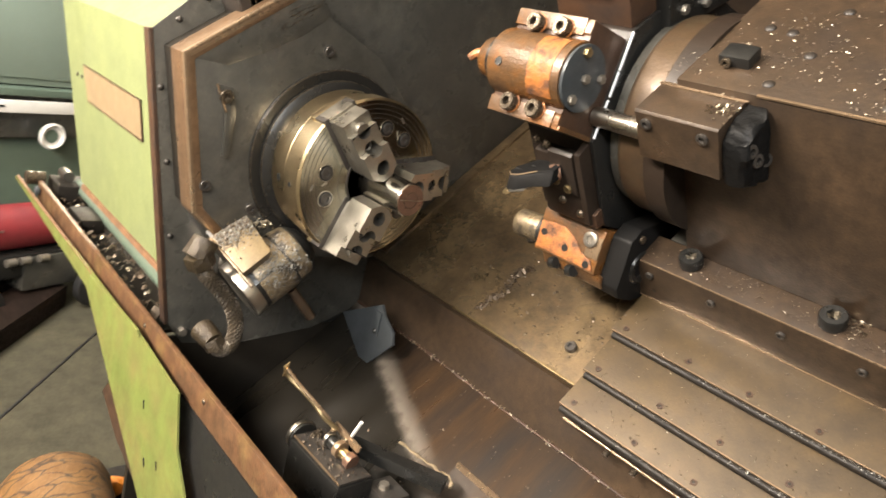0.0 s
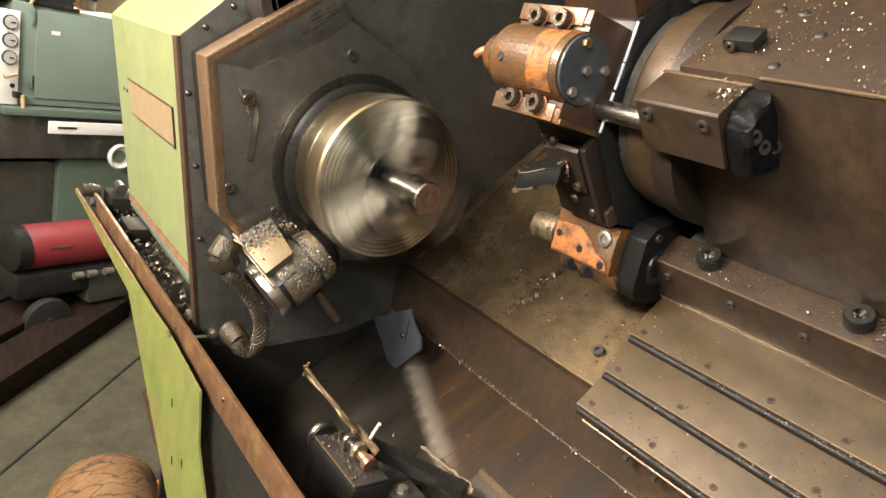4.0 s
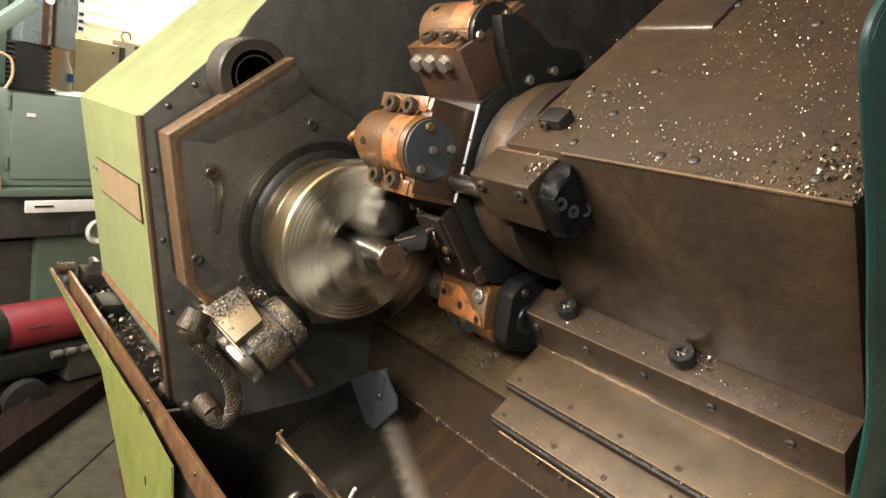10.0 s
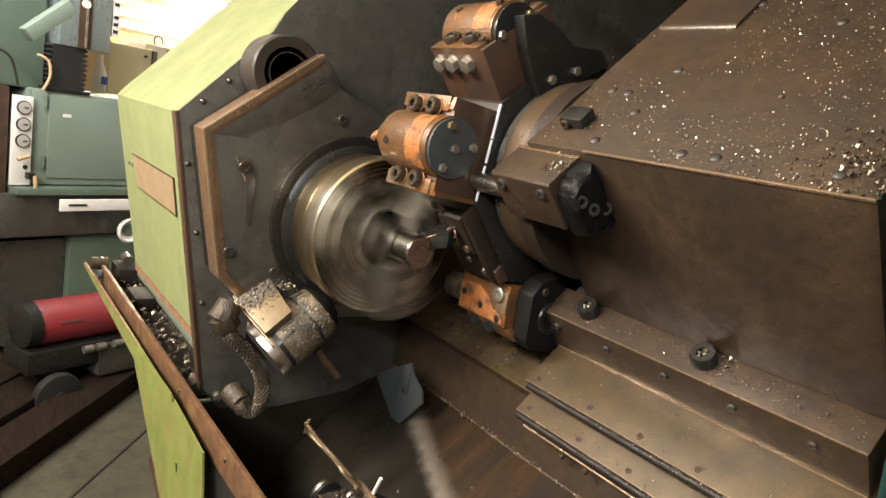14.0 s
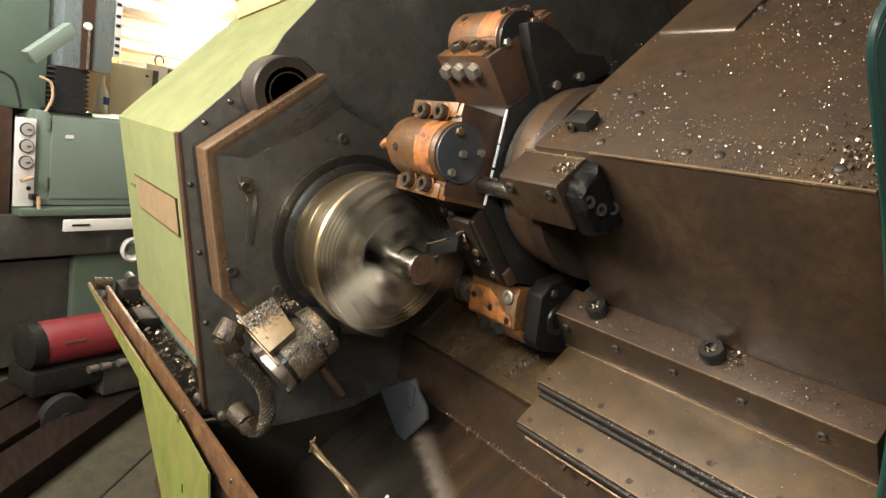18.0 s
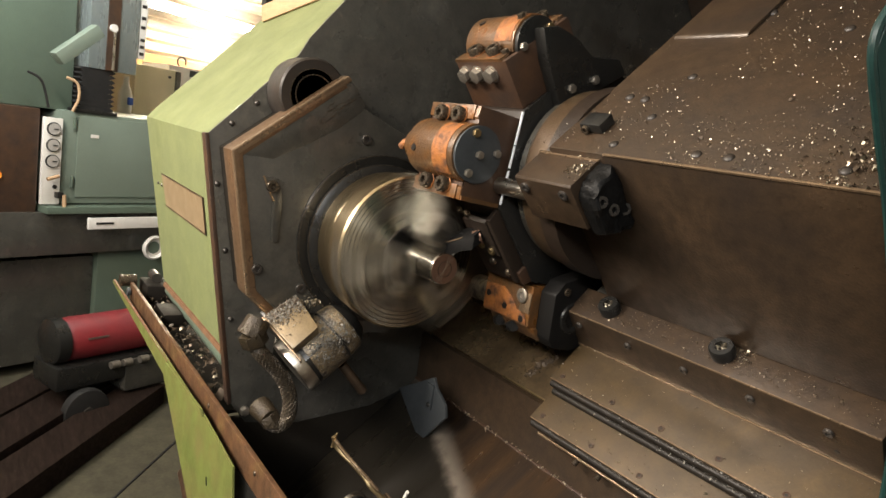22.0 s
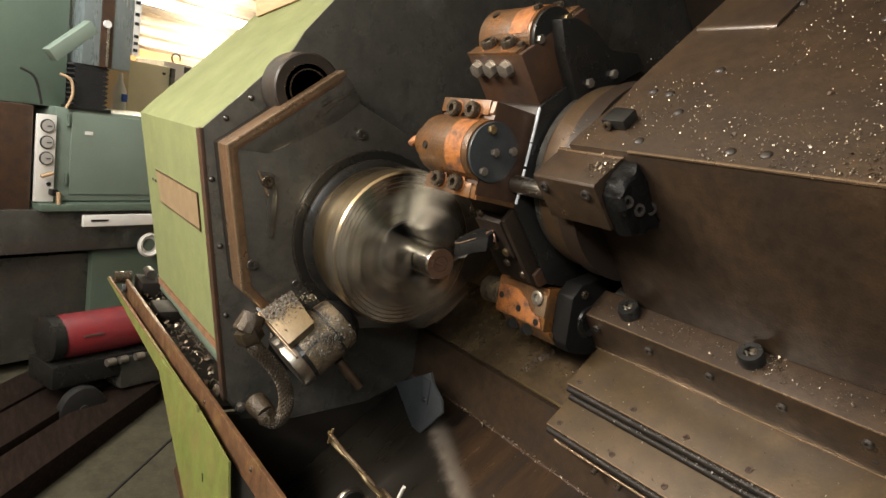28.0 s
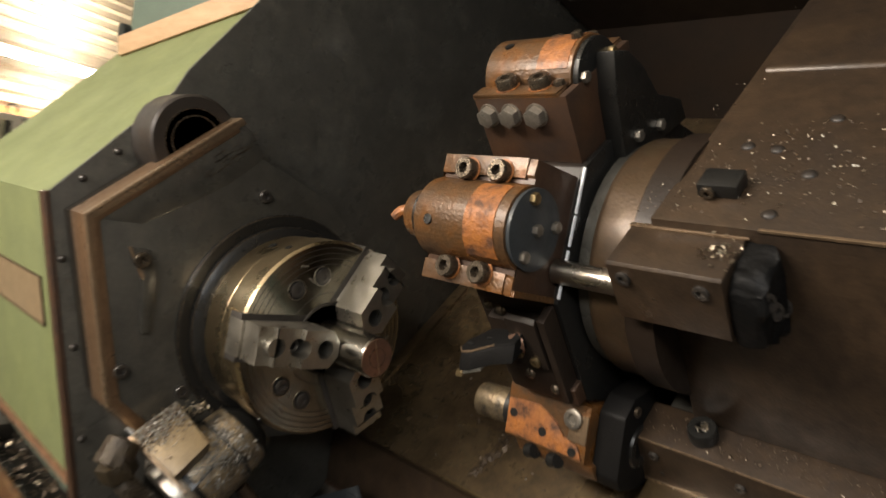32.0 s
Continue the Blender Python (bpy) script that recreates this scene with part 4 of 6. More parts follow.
def chuck_guard():
    t = thing("chuck_guard", (-0.17, -0.10, 0.9), "black cast chuck guard with worn bronze rim", "guard")
    path = [(-0.0890, 1.3560), (-0.2555, 1.2220), (-0.2103, 0.9960), (-0.1600, 0.9500)]
    body = [(-0.094, 1.3430), (-0.2475, 1.2195), (-0.2035, 0.9990), (-0.160, 0.958), (-0.10, 0.93), (0.07, 0.92), (0.17, 1.02), (0.17, 1.18), (0.07, 1.27), (-0.048, 1.3160)]
    part("cover", prism(body, -0.2140, -0.1335, yz, 0.002), OILY, t)

    def bar(x0, x1, w, bev, proud=0.0):
        """A band that follows the rim: w wide inwards, standing proud of it by a little."""
        v = [Vector(p) for p in path]
        outer, inner = [], []
        for i, p in enumerate(v):
            d0 = (v[i] - v[i - 1]).normalized() if i else None
            d1 = (v[i + 1] - v[i]).normalized() if i < 3 else None
            n0 = Vector((-d0.y, d0.x)) if d0 else Vector((-d1.y, d1.x))
            n1 = Vector((-d1.y, d1.x)) if d1 else n0
            nrm = (n0 + n1).normalized()
            k = 1 / nrm.dot(n0)
            outer.append(tuple(p - nrm * proud * k))
            inner.append(tuple(p + nrm * w * k))
        return prism(outer + inner[::-1], x0, x1, yz, bev)
    part("rim_back", bar(-0.2135, -0.1810, 0.013, 0.001, -0.004), SOOT, t)
    part("rim_bar", bar(-0.1809, -0.1312, 0.016, 0.0035), BRONZE_RIM, t, "worn bronze-coloured rim")
    part("rim_face", bar(-0.1385, -0.1300, 0.0052, 0.0022, 0.0006), WORN_LIT_EDGE, t, "bright worn corner line")
    top = [(-0.0915, 1.3495), (-0.0800, 1.3560), (-0.0640, 1.3480), (-0.0430, 1.3200), (-0.0480, 1.3080), (-0.0850, 1.2760), (-0.1350, 1.2450), (-0.1900, 1.2150), (-0.2430, 1.2170)]
    part("top_bar", prism(top, -0.200, -0.1325, yz, 0.0035), OILY, t, "scraped dark top bar")
    part("top_land", prism([(-0.0800, 1.3625), (-0.0725, 1.3550), (-0.1560, 1.2880), (-0.2440, 1.2170), (-0.2545, 1.2215)], -0.1750, -0.1306, yz, 0.003), WORN_LIT_EDGE, t, "worn bronze-coloured top edge")
    rng = random.Random(6)
    for k in range(34):
        f = rng.random()
        y, z = -0.060 - 0.060 * f + rng.gauss(0, 0.004), 1.333 - 0.050 * f + rng.gauss(0, 0.006)
        n = 0.004 + 0.016 * rng.random()
        w = 0.0004 + 0.0009 * rng.random()
        d = Vector((0.78, 0.62)).normalized()
        part("scratch", prism([(y - d.x * n / 2, z - d.y * n / 2), (y + d.x * n / 2, z + d.y * n / 2), (y + d.x * n / 2 - d.y * w, z + d.y * n / 2 + d.x * w), (y - d.x * n / 2 - d.y * w, z - d.y * n / 2 + d.x * w)], -0.1330, -0.13235, yz), BOLT, t, "scraped bare metal")
    clip = part("latch", prism([(-0.205, 1.188), (-0.179, 1.186), (-0.170, 1.150), (-0.171, 1.085), (-0.181, 1.085), (-0.186, 1.150)], -0.1336, -0.1270, yz, 0.002), OILY, t)
    part("latch_lip", prism([(-0.2065, 1.1885), (-0.2035, 1.1895), (-0.1845, 1.151), (-0.1875, 1.150)], -0.1275, -0.1255, yz, 0.0006), WORN_LIT_EDGE, clip, "worn bright latch edge")
    part("latch_screw", socket_screw((-0.1272, -0.1905, 1.1740), (1, 0, 0), 0.0095, 0.007), BOLT, clip)
    for p in ((-0.1215, 1.0070), (-0.199, 1.04), (-0.035, 1.265)):
        part("screw", socket_screw((-0.1335, *p), (1, 0, 0), 0.0085, 0.006), DARKSTEEL, t)
    m = Matrix.Translation((0, SPINDLE[1], SPINDLE[2]))
    part("spindle_ring", lathe([(-0.1340, 0.1490), (-0.1310, 0.1490), (-0.1285, 0.1465), (-0.1285, 0.128), (-0.1340, 0.128)], 72, m), BLACK, t)
    part("ring_edge", lathe([(-0.1305, 0.1485), (-0.1287, 0.1480), (-0.1290, 0.1468), (-0.1305, 0.1468)], 72, m), BOLT, t)
    part("spindle_nose", lathe([(-0.1330, 0.1335), (-0.1235, 0.1325), (-0.1205, 0.129), (-0.1150, 0.110)], 64, m), BLACK, t)
    part("nose_edge", lathe([(-0.1245, 0.1330), (-0.1230, 0.1327), (-0.1230, 0.1317), (-0.1245, 0.1317)], 64, m), BOLT, t)
    part("swarf", chips(60, lambda g: (Vector((-0.128, -0.105 + g.gauss(0, 0.018), 0.985 + g.gauss(0, 0.004))), (1, g.uniform(-.5, .5), g.uniform(-.5, .9))), 0.0055, 19, 0.6), CHIP, t, kind="stuff")


chuck_guard()


def coolant_valve():
    t = thing("coolant_valve", (-0.12, -0.10, 0.83), "chip-caked valve block with braided hose", "valve")
    d2 = Vector((0.771, 0.637))
    corners = [Vector((-0.110, -0.1876, 0.9680)), Vector((-0.110, -0.1360, 1.0030)), Vector((-0.0550, -0.1167, 0.9652)), Vector((-0.0550, -0.1562, 0.9303))]
    nrm = (corners[1] - corners[0]).cross(corners[3] - corners[0]).normalized()
    nrm = nrm if nrm.x > 0 else -nrm
    e1, e2 = corners[1] - corners[0], corners[3] - corners[0]
    slab = lambda a, u, v: corners[0] + e1 * u + e2 * v + (corners[2] - corners[1] - corners[3] + corners[0]) * u * v + nrm * a
    square = [(0, 0), (1, 0), (1, 1), (0, 1)]
    part("block", prism(square, -0.030, 0.0, slab, 0.0035), BRONZE_PAINT, t, "bronze-toned block caked with chips")
    # Pale strip puts the light on the block's side edge into colour.
    part("block_lip", prism([(-0.05, -0.02), (0.0, -0.02), (0.0, 1.30), (-0.05, 1.30)], -0.016, -0.003, slab, 0.0012), WORN_LIT_EDGE, t, "pale strip for the lit side edge")
    # Black body added for the shade between block and barrel.
    part("block_shade", prism([(0.06, -0.3), (0.94, -0.3), (0.94, 1.28), (0.06, 1.28)], -0.085, -0.0305, slab, 0.002), BLACK, t)
    ax = Vector((-0.105, -0.1285, 0.8800))
    d = Vector((0, d2.x, d2.y))
    part("flange", rod(ax - d * 0.004, ax + d * 0.017, 0.0490, 44, bevel=0.002), STEEL, t, "polished steel flange")
    part("groove", rod(ax + d * 0.017, ax + d * 0.024, 0.0465, 40), BLACK, t)
    part("barrel", rod(ax + d * 0.024, ax + d * 0.079, 0.0490, 44, bevel=0.002), CAST, t)
    part("groove", rod(ax + d * 0.079, ax + d * 0.083, 0.0470, 40), BLACK, t)
    part("barrel", rod(ax + d * 0.083, ax + d * 0.110, 0.0480, 44, 0.0440, bevel=0.004), CAST, t)
    part("barrel_end", rod(ax + d * 0.110, ax + d * 0.128, 0.0440, 40, 0.026, bevel=0.003), BLACK, t)
    part("drain_stub", rod((-0.085, -0.050, 0.885), (-0.072, -0.010, 0.838), 0.0085, 12), OILY_BROWN, t)
    part("rear_mount", box(-0.2135, -0.15, -0.15, -0.03, 0.86, 0.95, 0.006), BLACK, t)
    part("elbow", rod((-0.105, -0.196, 0.967), (-0.10, -0.2105, 0.938), 0.019, 10, 0.022, bevel=0.004), CRUST_DARK, t)
    part("elbow_nut", hex_bolt((-0.10, -0.2080, 0.9440), (0.1, 0.42, -0.90), 0.0215, 0.022, washer=False), CRUST_DARK, t)
    hose = bmesh.new()
    pts = [(-0.098, -0.2010, 0.926), (-0.090, -0.1929, 0.913), (-0.090, -0.168, 0.888), (-0.090, -0.1444, 0.8564), (-0.090, -0.1335, 0.8201), (-0.090, -0.1380, 0.7945), (-0.090, -0.1520, 0.7860), (-0.092, -0.1660, 0.7950)]
    pipe(pts, 0.0108, 14, hose, 26)
    hose = part("hose", hose, BRAID, t, "braided metal hose")
    # strands wound both ways over the hose
    line = []
    for k in range(len(pts) - 1):
        a0, a1, a2, a3 = (Vector(pts[min(max(k + q, 0), len(pts) - 1)]) for q in (-1, 0, 1, 2))
        for q in range(8):
            f = q / 8
            line.append(0.5 * (2 * a1 + (a2 - a0) * f + (2 * a0 - 5 * a1 + 4 * a2 - a3) * f * f + (3 * a1 - a0 - 3 * a2 + a3) * f ** 3))
    for hand in (1, -1):
        own = bmesh.new()
        for strand in range(10):
            way, pos = [], 0.0
            for k in range(len(line) - 1):
                run = line[k + 1] - line[k]
                pos += run.length
                turn = strand * 2 * math.pi / 10 + hand * pos / 0.0125
                side = run.normalized().cross(Vector((1, 0, 0))).normalized()
                way.append(line[k] + 0.0112 * (math.cos(turn) * Vector((1, 0, 0)) + math.sin(turn) * side))
            pipe(way, 0.0013, 5, own, 2)
        part("braid", own, BRAID, hose, kind="stuff")
    part("hose_end", hex_bolt((-0.094, -0.1590, 0.7880), (-0.25, -0.45, 0.75), 0.0165, 0.018, washer=False), CRUST_DARK, t)
    part("hose_end", rod((-0.128, -0.171, 0.806), (-0.092, -0.164, 0.798), 0.0195, 20, 0.0165, bevel=0.004), CRUST_DARK, t)

    def spot(g):
        v = min(0.98, abs(g.gauss(0, 0.22)))
        return slab(0.0004, g.uniform(0.02, 0.98), v), nrm + Vector((g.uniform(-.4, .4), g.uniform(-.4, .4), g.uniform(-.4, .4)))
    part("swarf", chips(900, spot, 0.0022, 11, 0.4), CHIP_GREY, t, kind="stuff")
    part("dark_swarf", chips(420, spot, 0.0026, 12, 0.4), CHIP_DARK, t, kind="stuff")

    def on_barrel(g):
        a, k = g.gauss(2.3, 0.55), g.uniform(0.028, 0.108)
        side = Vector((math.sin(a), 0, 0)) + Vector((0, -d.z, d.y)) * math.cos(a) * -1
        side = Vector((abs(side.x) + 0.2, side.y, side.z)).normalized()
        return ax + d * k + side * 0.0492, side
    part("barrel_swarf", chips(900, on_barrel, 0.0026, 13, 0.4), CHIP_GREY, t, kind="stuff")


coolant_valve()


def chip_tray():
    t = thing("chip_tray", (-0.6, 0.0, 0.74), "chip-filled oily tray below the headstock", "tray")
    part("floor_plate", box(-1.0, -0.236, -0.215, 0.33, 0.745, 0.752), SOOT, t)
    part("pipe", pipe([(-0.95, -0.14, 0.79), (-0.6, -0.14, 0.785), (-0.24, -0.14, 0.78)], 0.016, 14), DARKGREEN, t, "green painted pipe")
    part("end_block", box(-1.0, -0.90, -0.20, -0.02, 0.752, 0.80, 0.006), SOOT, t)
    for y in (-0.17, -0.12, -0.07):
        part("roller", rod((-0.985, y, 0.812), (-0.935, y, 0.812), 0.013, 16), DARKSTEEL, t)
    part("clamp_piece", box(-0.80, -0.70, -0.20, -0.15, 0.752, 0.785, 0.005), SOOT, t)
    part("swarf", chips(520, lambda r: (Vector((r.uniform(-0.9, -0.26), r.uniform(-0.21, -0.03), 0.754 + 0.02 * r.random())), (r.uniform(-.6, .6), r.uniform(-.6, .6), 1)), 0.012, 3, 0.5), CHIP_DARK, t, kind="stuff")
    part("bright_swarf", chips(50, lambda r: (Vector((r.uniform(-0.85, -0.26), r.uniform(-0.2, -0.05), 0.770 + 0.01 * r.random())), (r.uniform(-.8, .8), r.uniform(-.8, .8), 1)), 0.009, 4, 0.6), CHIP, t, kind="stuff")


chip_tray()


def front_guard():
    t = thing("front_sheet", (-0.3, -0.25, 0.5), "bent lime green splash sheet with rusty edges", "sheet")
    pl = lambda a, u, v: Vector((u, -0.25 - a + 0.0 * v, v))
    part("sheet", prism([(-1.085, 0.763), (-1.07, 0.772), (-0.1658, 0.786), (-0.0015, 0.7765), (0.020, 0.70), (0.069, 0.6465), (0.10, 0.40), (-0.02, 0.40), (-0.0815, 0.5358), (-0.4448, 0.7442)], -0.0015, 0.0015, pl), LIME_WORN, t)
    part("folded_strip", prism([(-0.4189, 0.779), (-0.1658, 0.7935), (-0.160, 0.785), (-0.4189, 0.768)], 0.002, 0.006, pl), LIME_WORN, t)
    part("rusty_edge", prism([(-1.07, 0.7735), (-0.42, 0.7815), (-0.42, 0.7785), (-1.07, 0.7705)], -0.003, 0.002, pl), RUST_EDGE, t)
    for (u, v) in ((-0.115, 0.70), (-0.085, 0.615), (-0.04, 0.64), (-0.03, 0.56)):
        part("slot", prism([(u, v), (u + 0.003, v - 0.0005), (u + 0.007, v - 0.012), (u + 0.004, v - 0.0115)], 0.0015, 0.0028, pl), BLACK, t)
    b = thing("backing_sheet", (-0.3, -0.22, 0.45), "brown rusted sheet behind the green one", "sheet")
    part("sheet", prism([(-0.372, 0.5625), (-0.297, 0.655), (-0.20, 0.655), (0.0, 0.52), (0.05, 0.40), (-0.085, 0.40), (-0.119, 0.492), (-0.274, 0.519)], -0.0015, 0.0015, lambda a, u, v: Vector((u, -0.225 - a, v))), RUST_DARK, b)
    r = thing("door_rail", (-0.3, -0.225, 0.75), "long rusty brown sliding door rail", "rail")
    part("web", prism([(-0.234, 0.757), (-0.226, 0.757), (-0.226, 0.803), (-0.234, 0.803)], -0.93, 1.7, yz, 0.0015), RAIL, r)
    part("flange", prism([(-0.228, 0.757), (-0.20, 0.757), (-0.20, 0.750), (-0.228, 0.750)], -0.93, 1.7, yz, 0.001), RAIL, r)
    for x in (-0.192, 0.042, 0.30):
        part("rivet", dome((x, -0.2345, 0.786), (0, -1, 0), 0.004, 0.002), BOLT, r)
    s = thing("rail_stop", (-0.95, -0.23, 0.77), "small steel roller at the rail's end", "roller")
    part("roller", rod((-0.96, -0.255, 0.80), (-0.96, -0.215, 0.80), 0.016, 18), BOLT, s)
    part("bolt", socket_screw((-0.905, -0.238, 0.785), (0, -1, 0), 0.011, 0.008), CAP_BLUE, s)
    l = thing("lower_rail", (0.2, -0.19, 0.7), "thin rusty inner guide rail", "rail")
    part("strip", prism([(-0.188, 0.70), (-0.180, 0.70), (-0.180, 0.725), (-0.188, 0.725)], 0.06, 1.6, yz, 0.001), RUST_DARK, l)


front_guard()


def tool_setter():
    t = thing("tool_setter", (0.13, -0.07, 0.66), "chip-covered tool setting probe on a black housing", "probe")
    part("housing", box(0.068, 0.20, -0.102, -0.040, 0.62, 0.716, 0.004), BLACK, t)
    part("top_plate", box(0.072, 0.197, -0.098, -0.044, 0.7165, 0.721, 0.0015), DARKSTEEL, t)
    part("end_disc", rod((0.060, -0.080, 0.712), (0.068, -0.080, 0.712), 0.0245, 40, bevel=0.001), STEEL, t, "turned steel end disc")
    part("end_disc_face", rod((0.0681, -0.080, 0.712), (0.0725, -0.080, 0.712), 0.0225, 36), BLACK, t)
    part("spool", rod((0.112, -0.066, 0.733), (0.120, -0.066, 0.733), 0.0125, 24, bevel=0.002), STEEL, t)
    part("spool", rod((0.120, -0.066, 0.733), (0.136, -0.065, 0.732), 0.0095, 24, bevel=0.001), BLACK, t)
    part("spool", rod((0.136, -0.065, 0.733), (0.146, -0.064, 0.733), 0.0130, 24, bevel=0.002), WORN_LIT_EDGE, t)
    part("spool", rod((0.146, -0.064, 0.731), (0.160, -0.062, 0.730), 0.0080, 24, bevel=0.001), BRASS, t)
    part("spool", rod((0.160, -0.062, 0.729), (0.172, -0.061, 0.728), 0.0120, 24, bevel=0.002), COPPER_END, t)
    side = lambda a, u, v: Vector((u, a, v))
    part("yoke", prism([(0.098, 0.744), (0.106, 0.755), (0.172, 0.752), (0.167, 0.739)], -0.054, -0.050, side, 0.001), WORN_LIT_EDGE, t, "pale brass yoke plate")
    part("yoke_arm", prism([(0.099, 0.7285), (0.104, 0.746), (0.112, 0.746), (0.110, 0.7285)], -0.058, -0.0542, side, 0.001), WORN_LIT_EDGE, t)
    part("yoke_arm", prism([(0.124, 0.7215), (0.132, 0.746), (0.142, 0.746), (0.136, 0.7215)], -0.058, -0.0542, side, 0.001), STEEL, t)
    part("side_edge", box(0.073, 0.1965, -0.0995, -0.0980, 0.7190, 0.7220), WORN_LIT_EDGE, t, "pale worn plate edge")
    own = bmesh.new()
    pipe([(0.050, -0.122, 0.829), (0.052, -0.115, 0.812), (0.075, -0.098, 0.795), (0.092, -0.085, 0.780), (0.105, -0.078, 0.768), (0.120, -0.06, 0.752)], lambda f: 0.0035 + 0.0035 * f * (1 - f), 8, own)
    part("stylus_strip", own, BRASS, t, "twisted brass strip")
    part("stylus_strip", pipe([(0.054, -0.121, 0.826), (0.070, -0.106, 0.806), (0.090, -0.09, 0.788), (0.110, -0.07, 0.765)], 0.003, 8), WORN_LIT_EDGE, t)
    part("stylus_tip", prism([(-0.124, 0.812), (-0.119, 0.812), (-0.116, 0.834), (-0.119, 0.832)], 0.048, 0.051, yz), BRASS, t)
    part("white_stem", rod((0.145, -0.051, 0.7546), (0.1595, -0.052, 0.7865), 0.0026, 8), WHITE, t)
    for p in ((0.080, -0.060), (0.090, -0.066), (0.085, -0.072), (0.105, -0.05)):
        part("small_bolt", socket_screw((*p, 0.721), (0, 0, 1), 0.004, 0.005), BOLT, t)
    part("bracket", box(0.185, 0.235, -0.04, 0.005, 0.655, 0.700, 0.004), DARKSTEEL, t)
    part("bracket_bolt", hex_bolt((0.205, -0.022, 0.700), (0, 0, 1), 0.008, 0.007), ZINC, t)
    part("lower_cover", box(0.205, 0.30, -0.07, 0.03, 0.585, 0.64, 0.012), CAST, t)
    part("swarf", chips(170, lambda r: (Vector((r.uniform(0.075, 0.195), r.uniform(-0.096, -0.046), 0.7215)), (r.uniform(-.5, .5), r.uniform(-.5, .5), 1)), 0.0036, 8, 0.5), CHIP_DARK, t, kind="stuff")


tool_setter()


def top_rail():
    t = thing("door_track", (1.68, -0.30, 0.0), "oil-stained steel sliding door track", "track")
    own = rod((0.608, -0.30, 1.3725), (1.7, -0.30, 1.3725), 0.0038, 20)
    bmesh.ops.create_uvsphere(own, u_segments=14, v_segments=8, radius=0.0037, matrix=Matrix.Translation((0.608, -0.30, 1.3725)))
    part("track", own, TRACK, t, "brown-stained steel tube")
    # Slightly raised band stands for the brown reflection along the tube.
    part("reflection_band", rod((0.655, -0.30, 1.3725), (0.700, -0.30, 1.3725), 0.0041, 20), TRACK, t, "band for the brown reflection in the tube")
    part("joint_bolt", dome((0.716, -0.3045, 1.371), (0, -1, 0), 0.0045, 0.003), ZINC, t)
    part("end_post", box(1.66, 1.70, -0.32, -0.28, 0.0, 1.3670, 0.002), OILY, t)


top_rail()

solid("back_cover", prism([(1.75, 0.44), (1.75, 0.75), (1.35, 1.30), (1.42, 1.34), (1.85, 0.80), (1.85, 0.44)], -0.21, 1.7, sn), ENCLOSURE, "brown rear enclosure sheet behind the turret", kind="structure")
solid("roof_rail", prism([(0.30, 1.62), (0.34, 1.62), (0.34, 1.65), (0.30, 1.65)], 0.05, 1.7, yz, 0.002), DARKSTEEL, "steel guide rail along the enclosure top", kind="structure")

# ---- chuck and workpiece ----


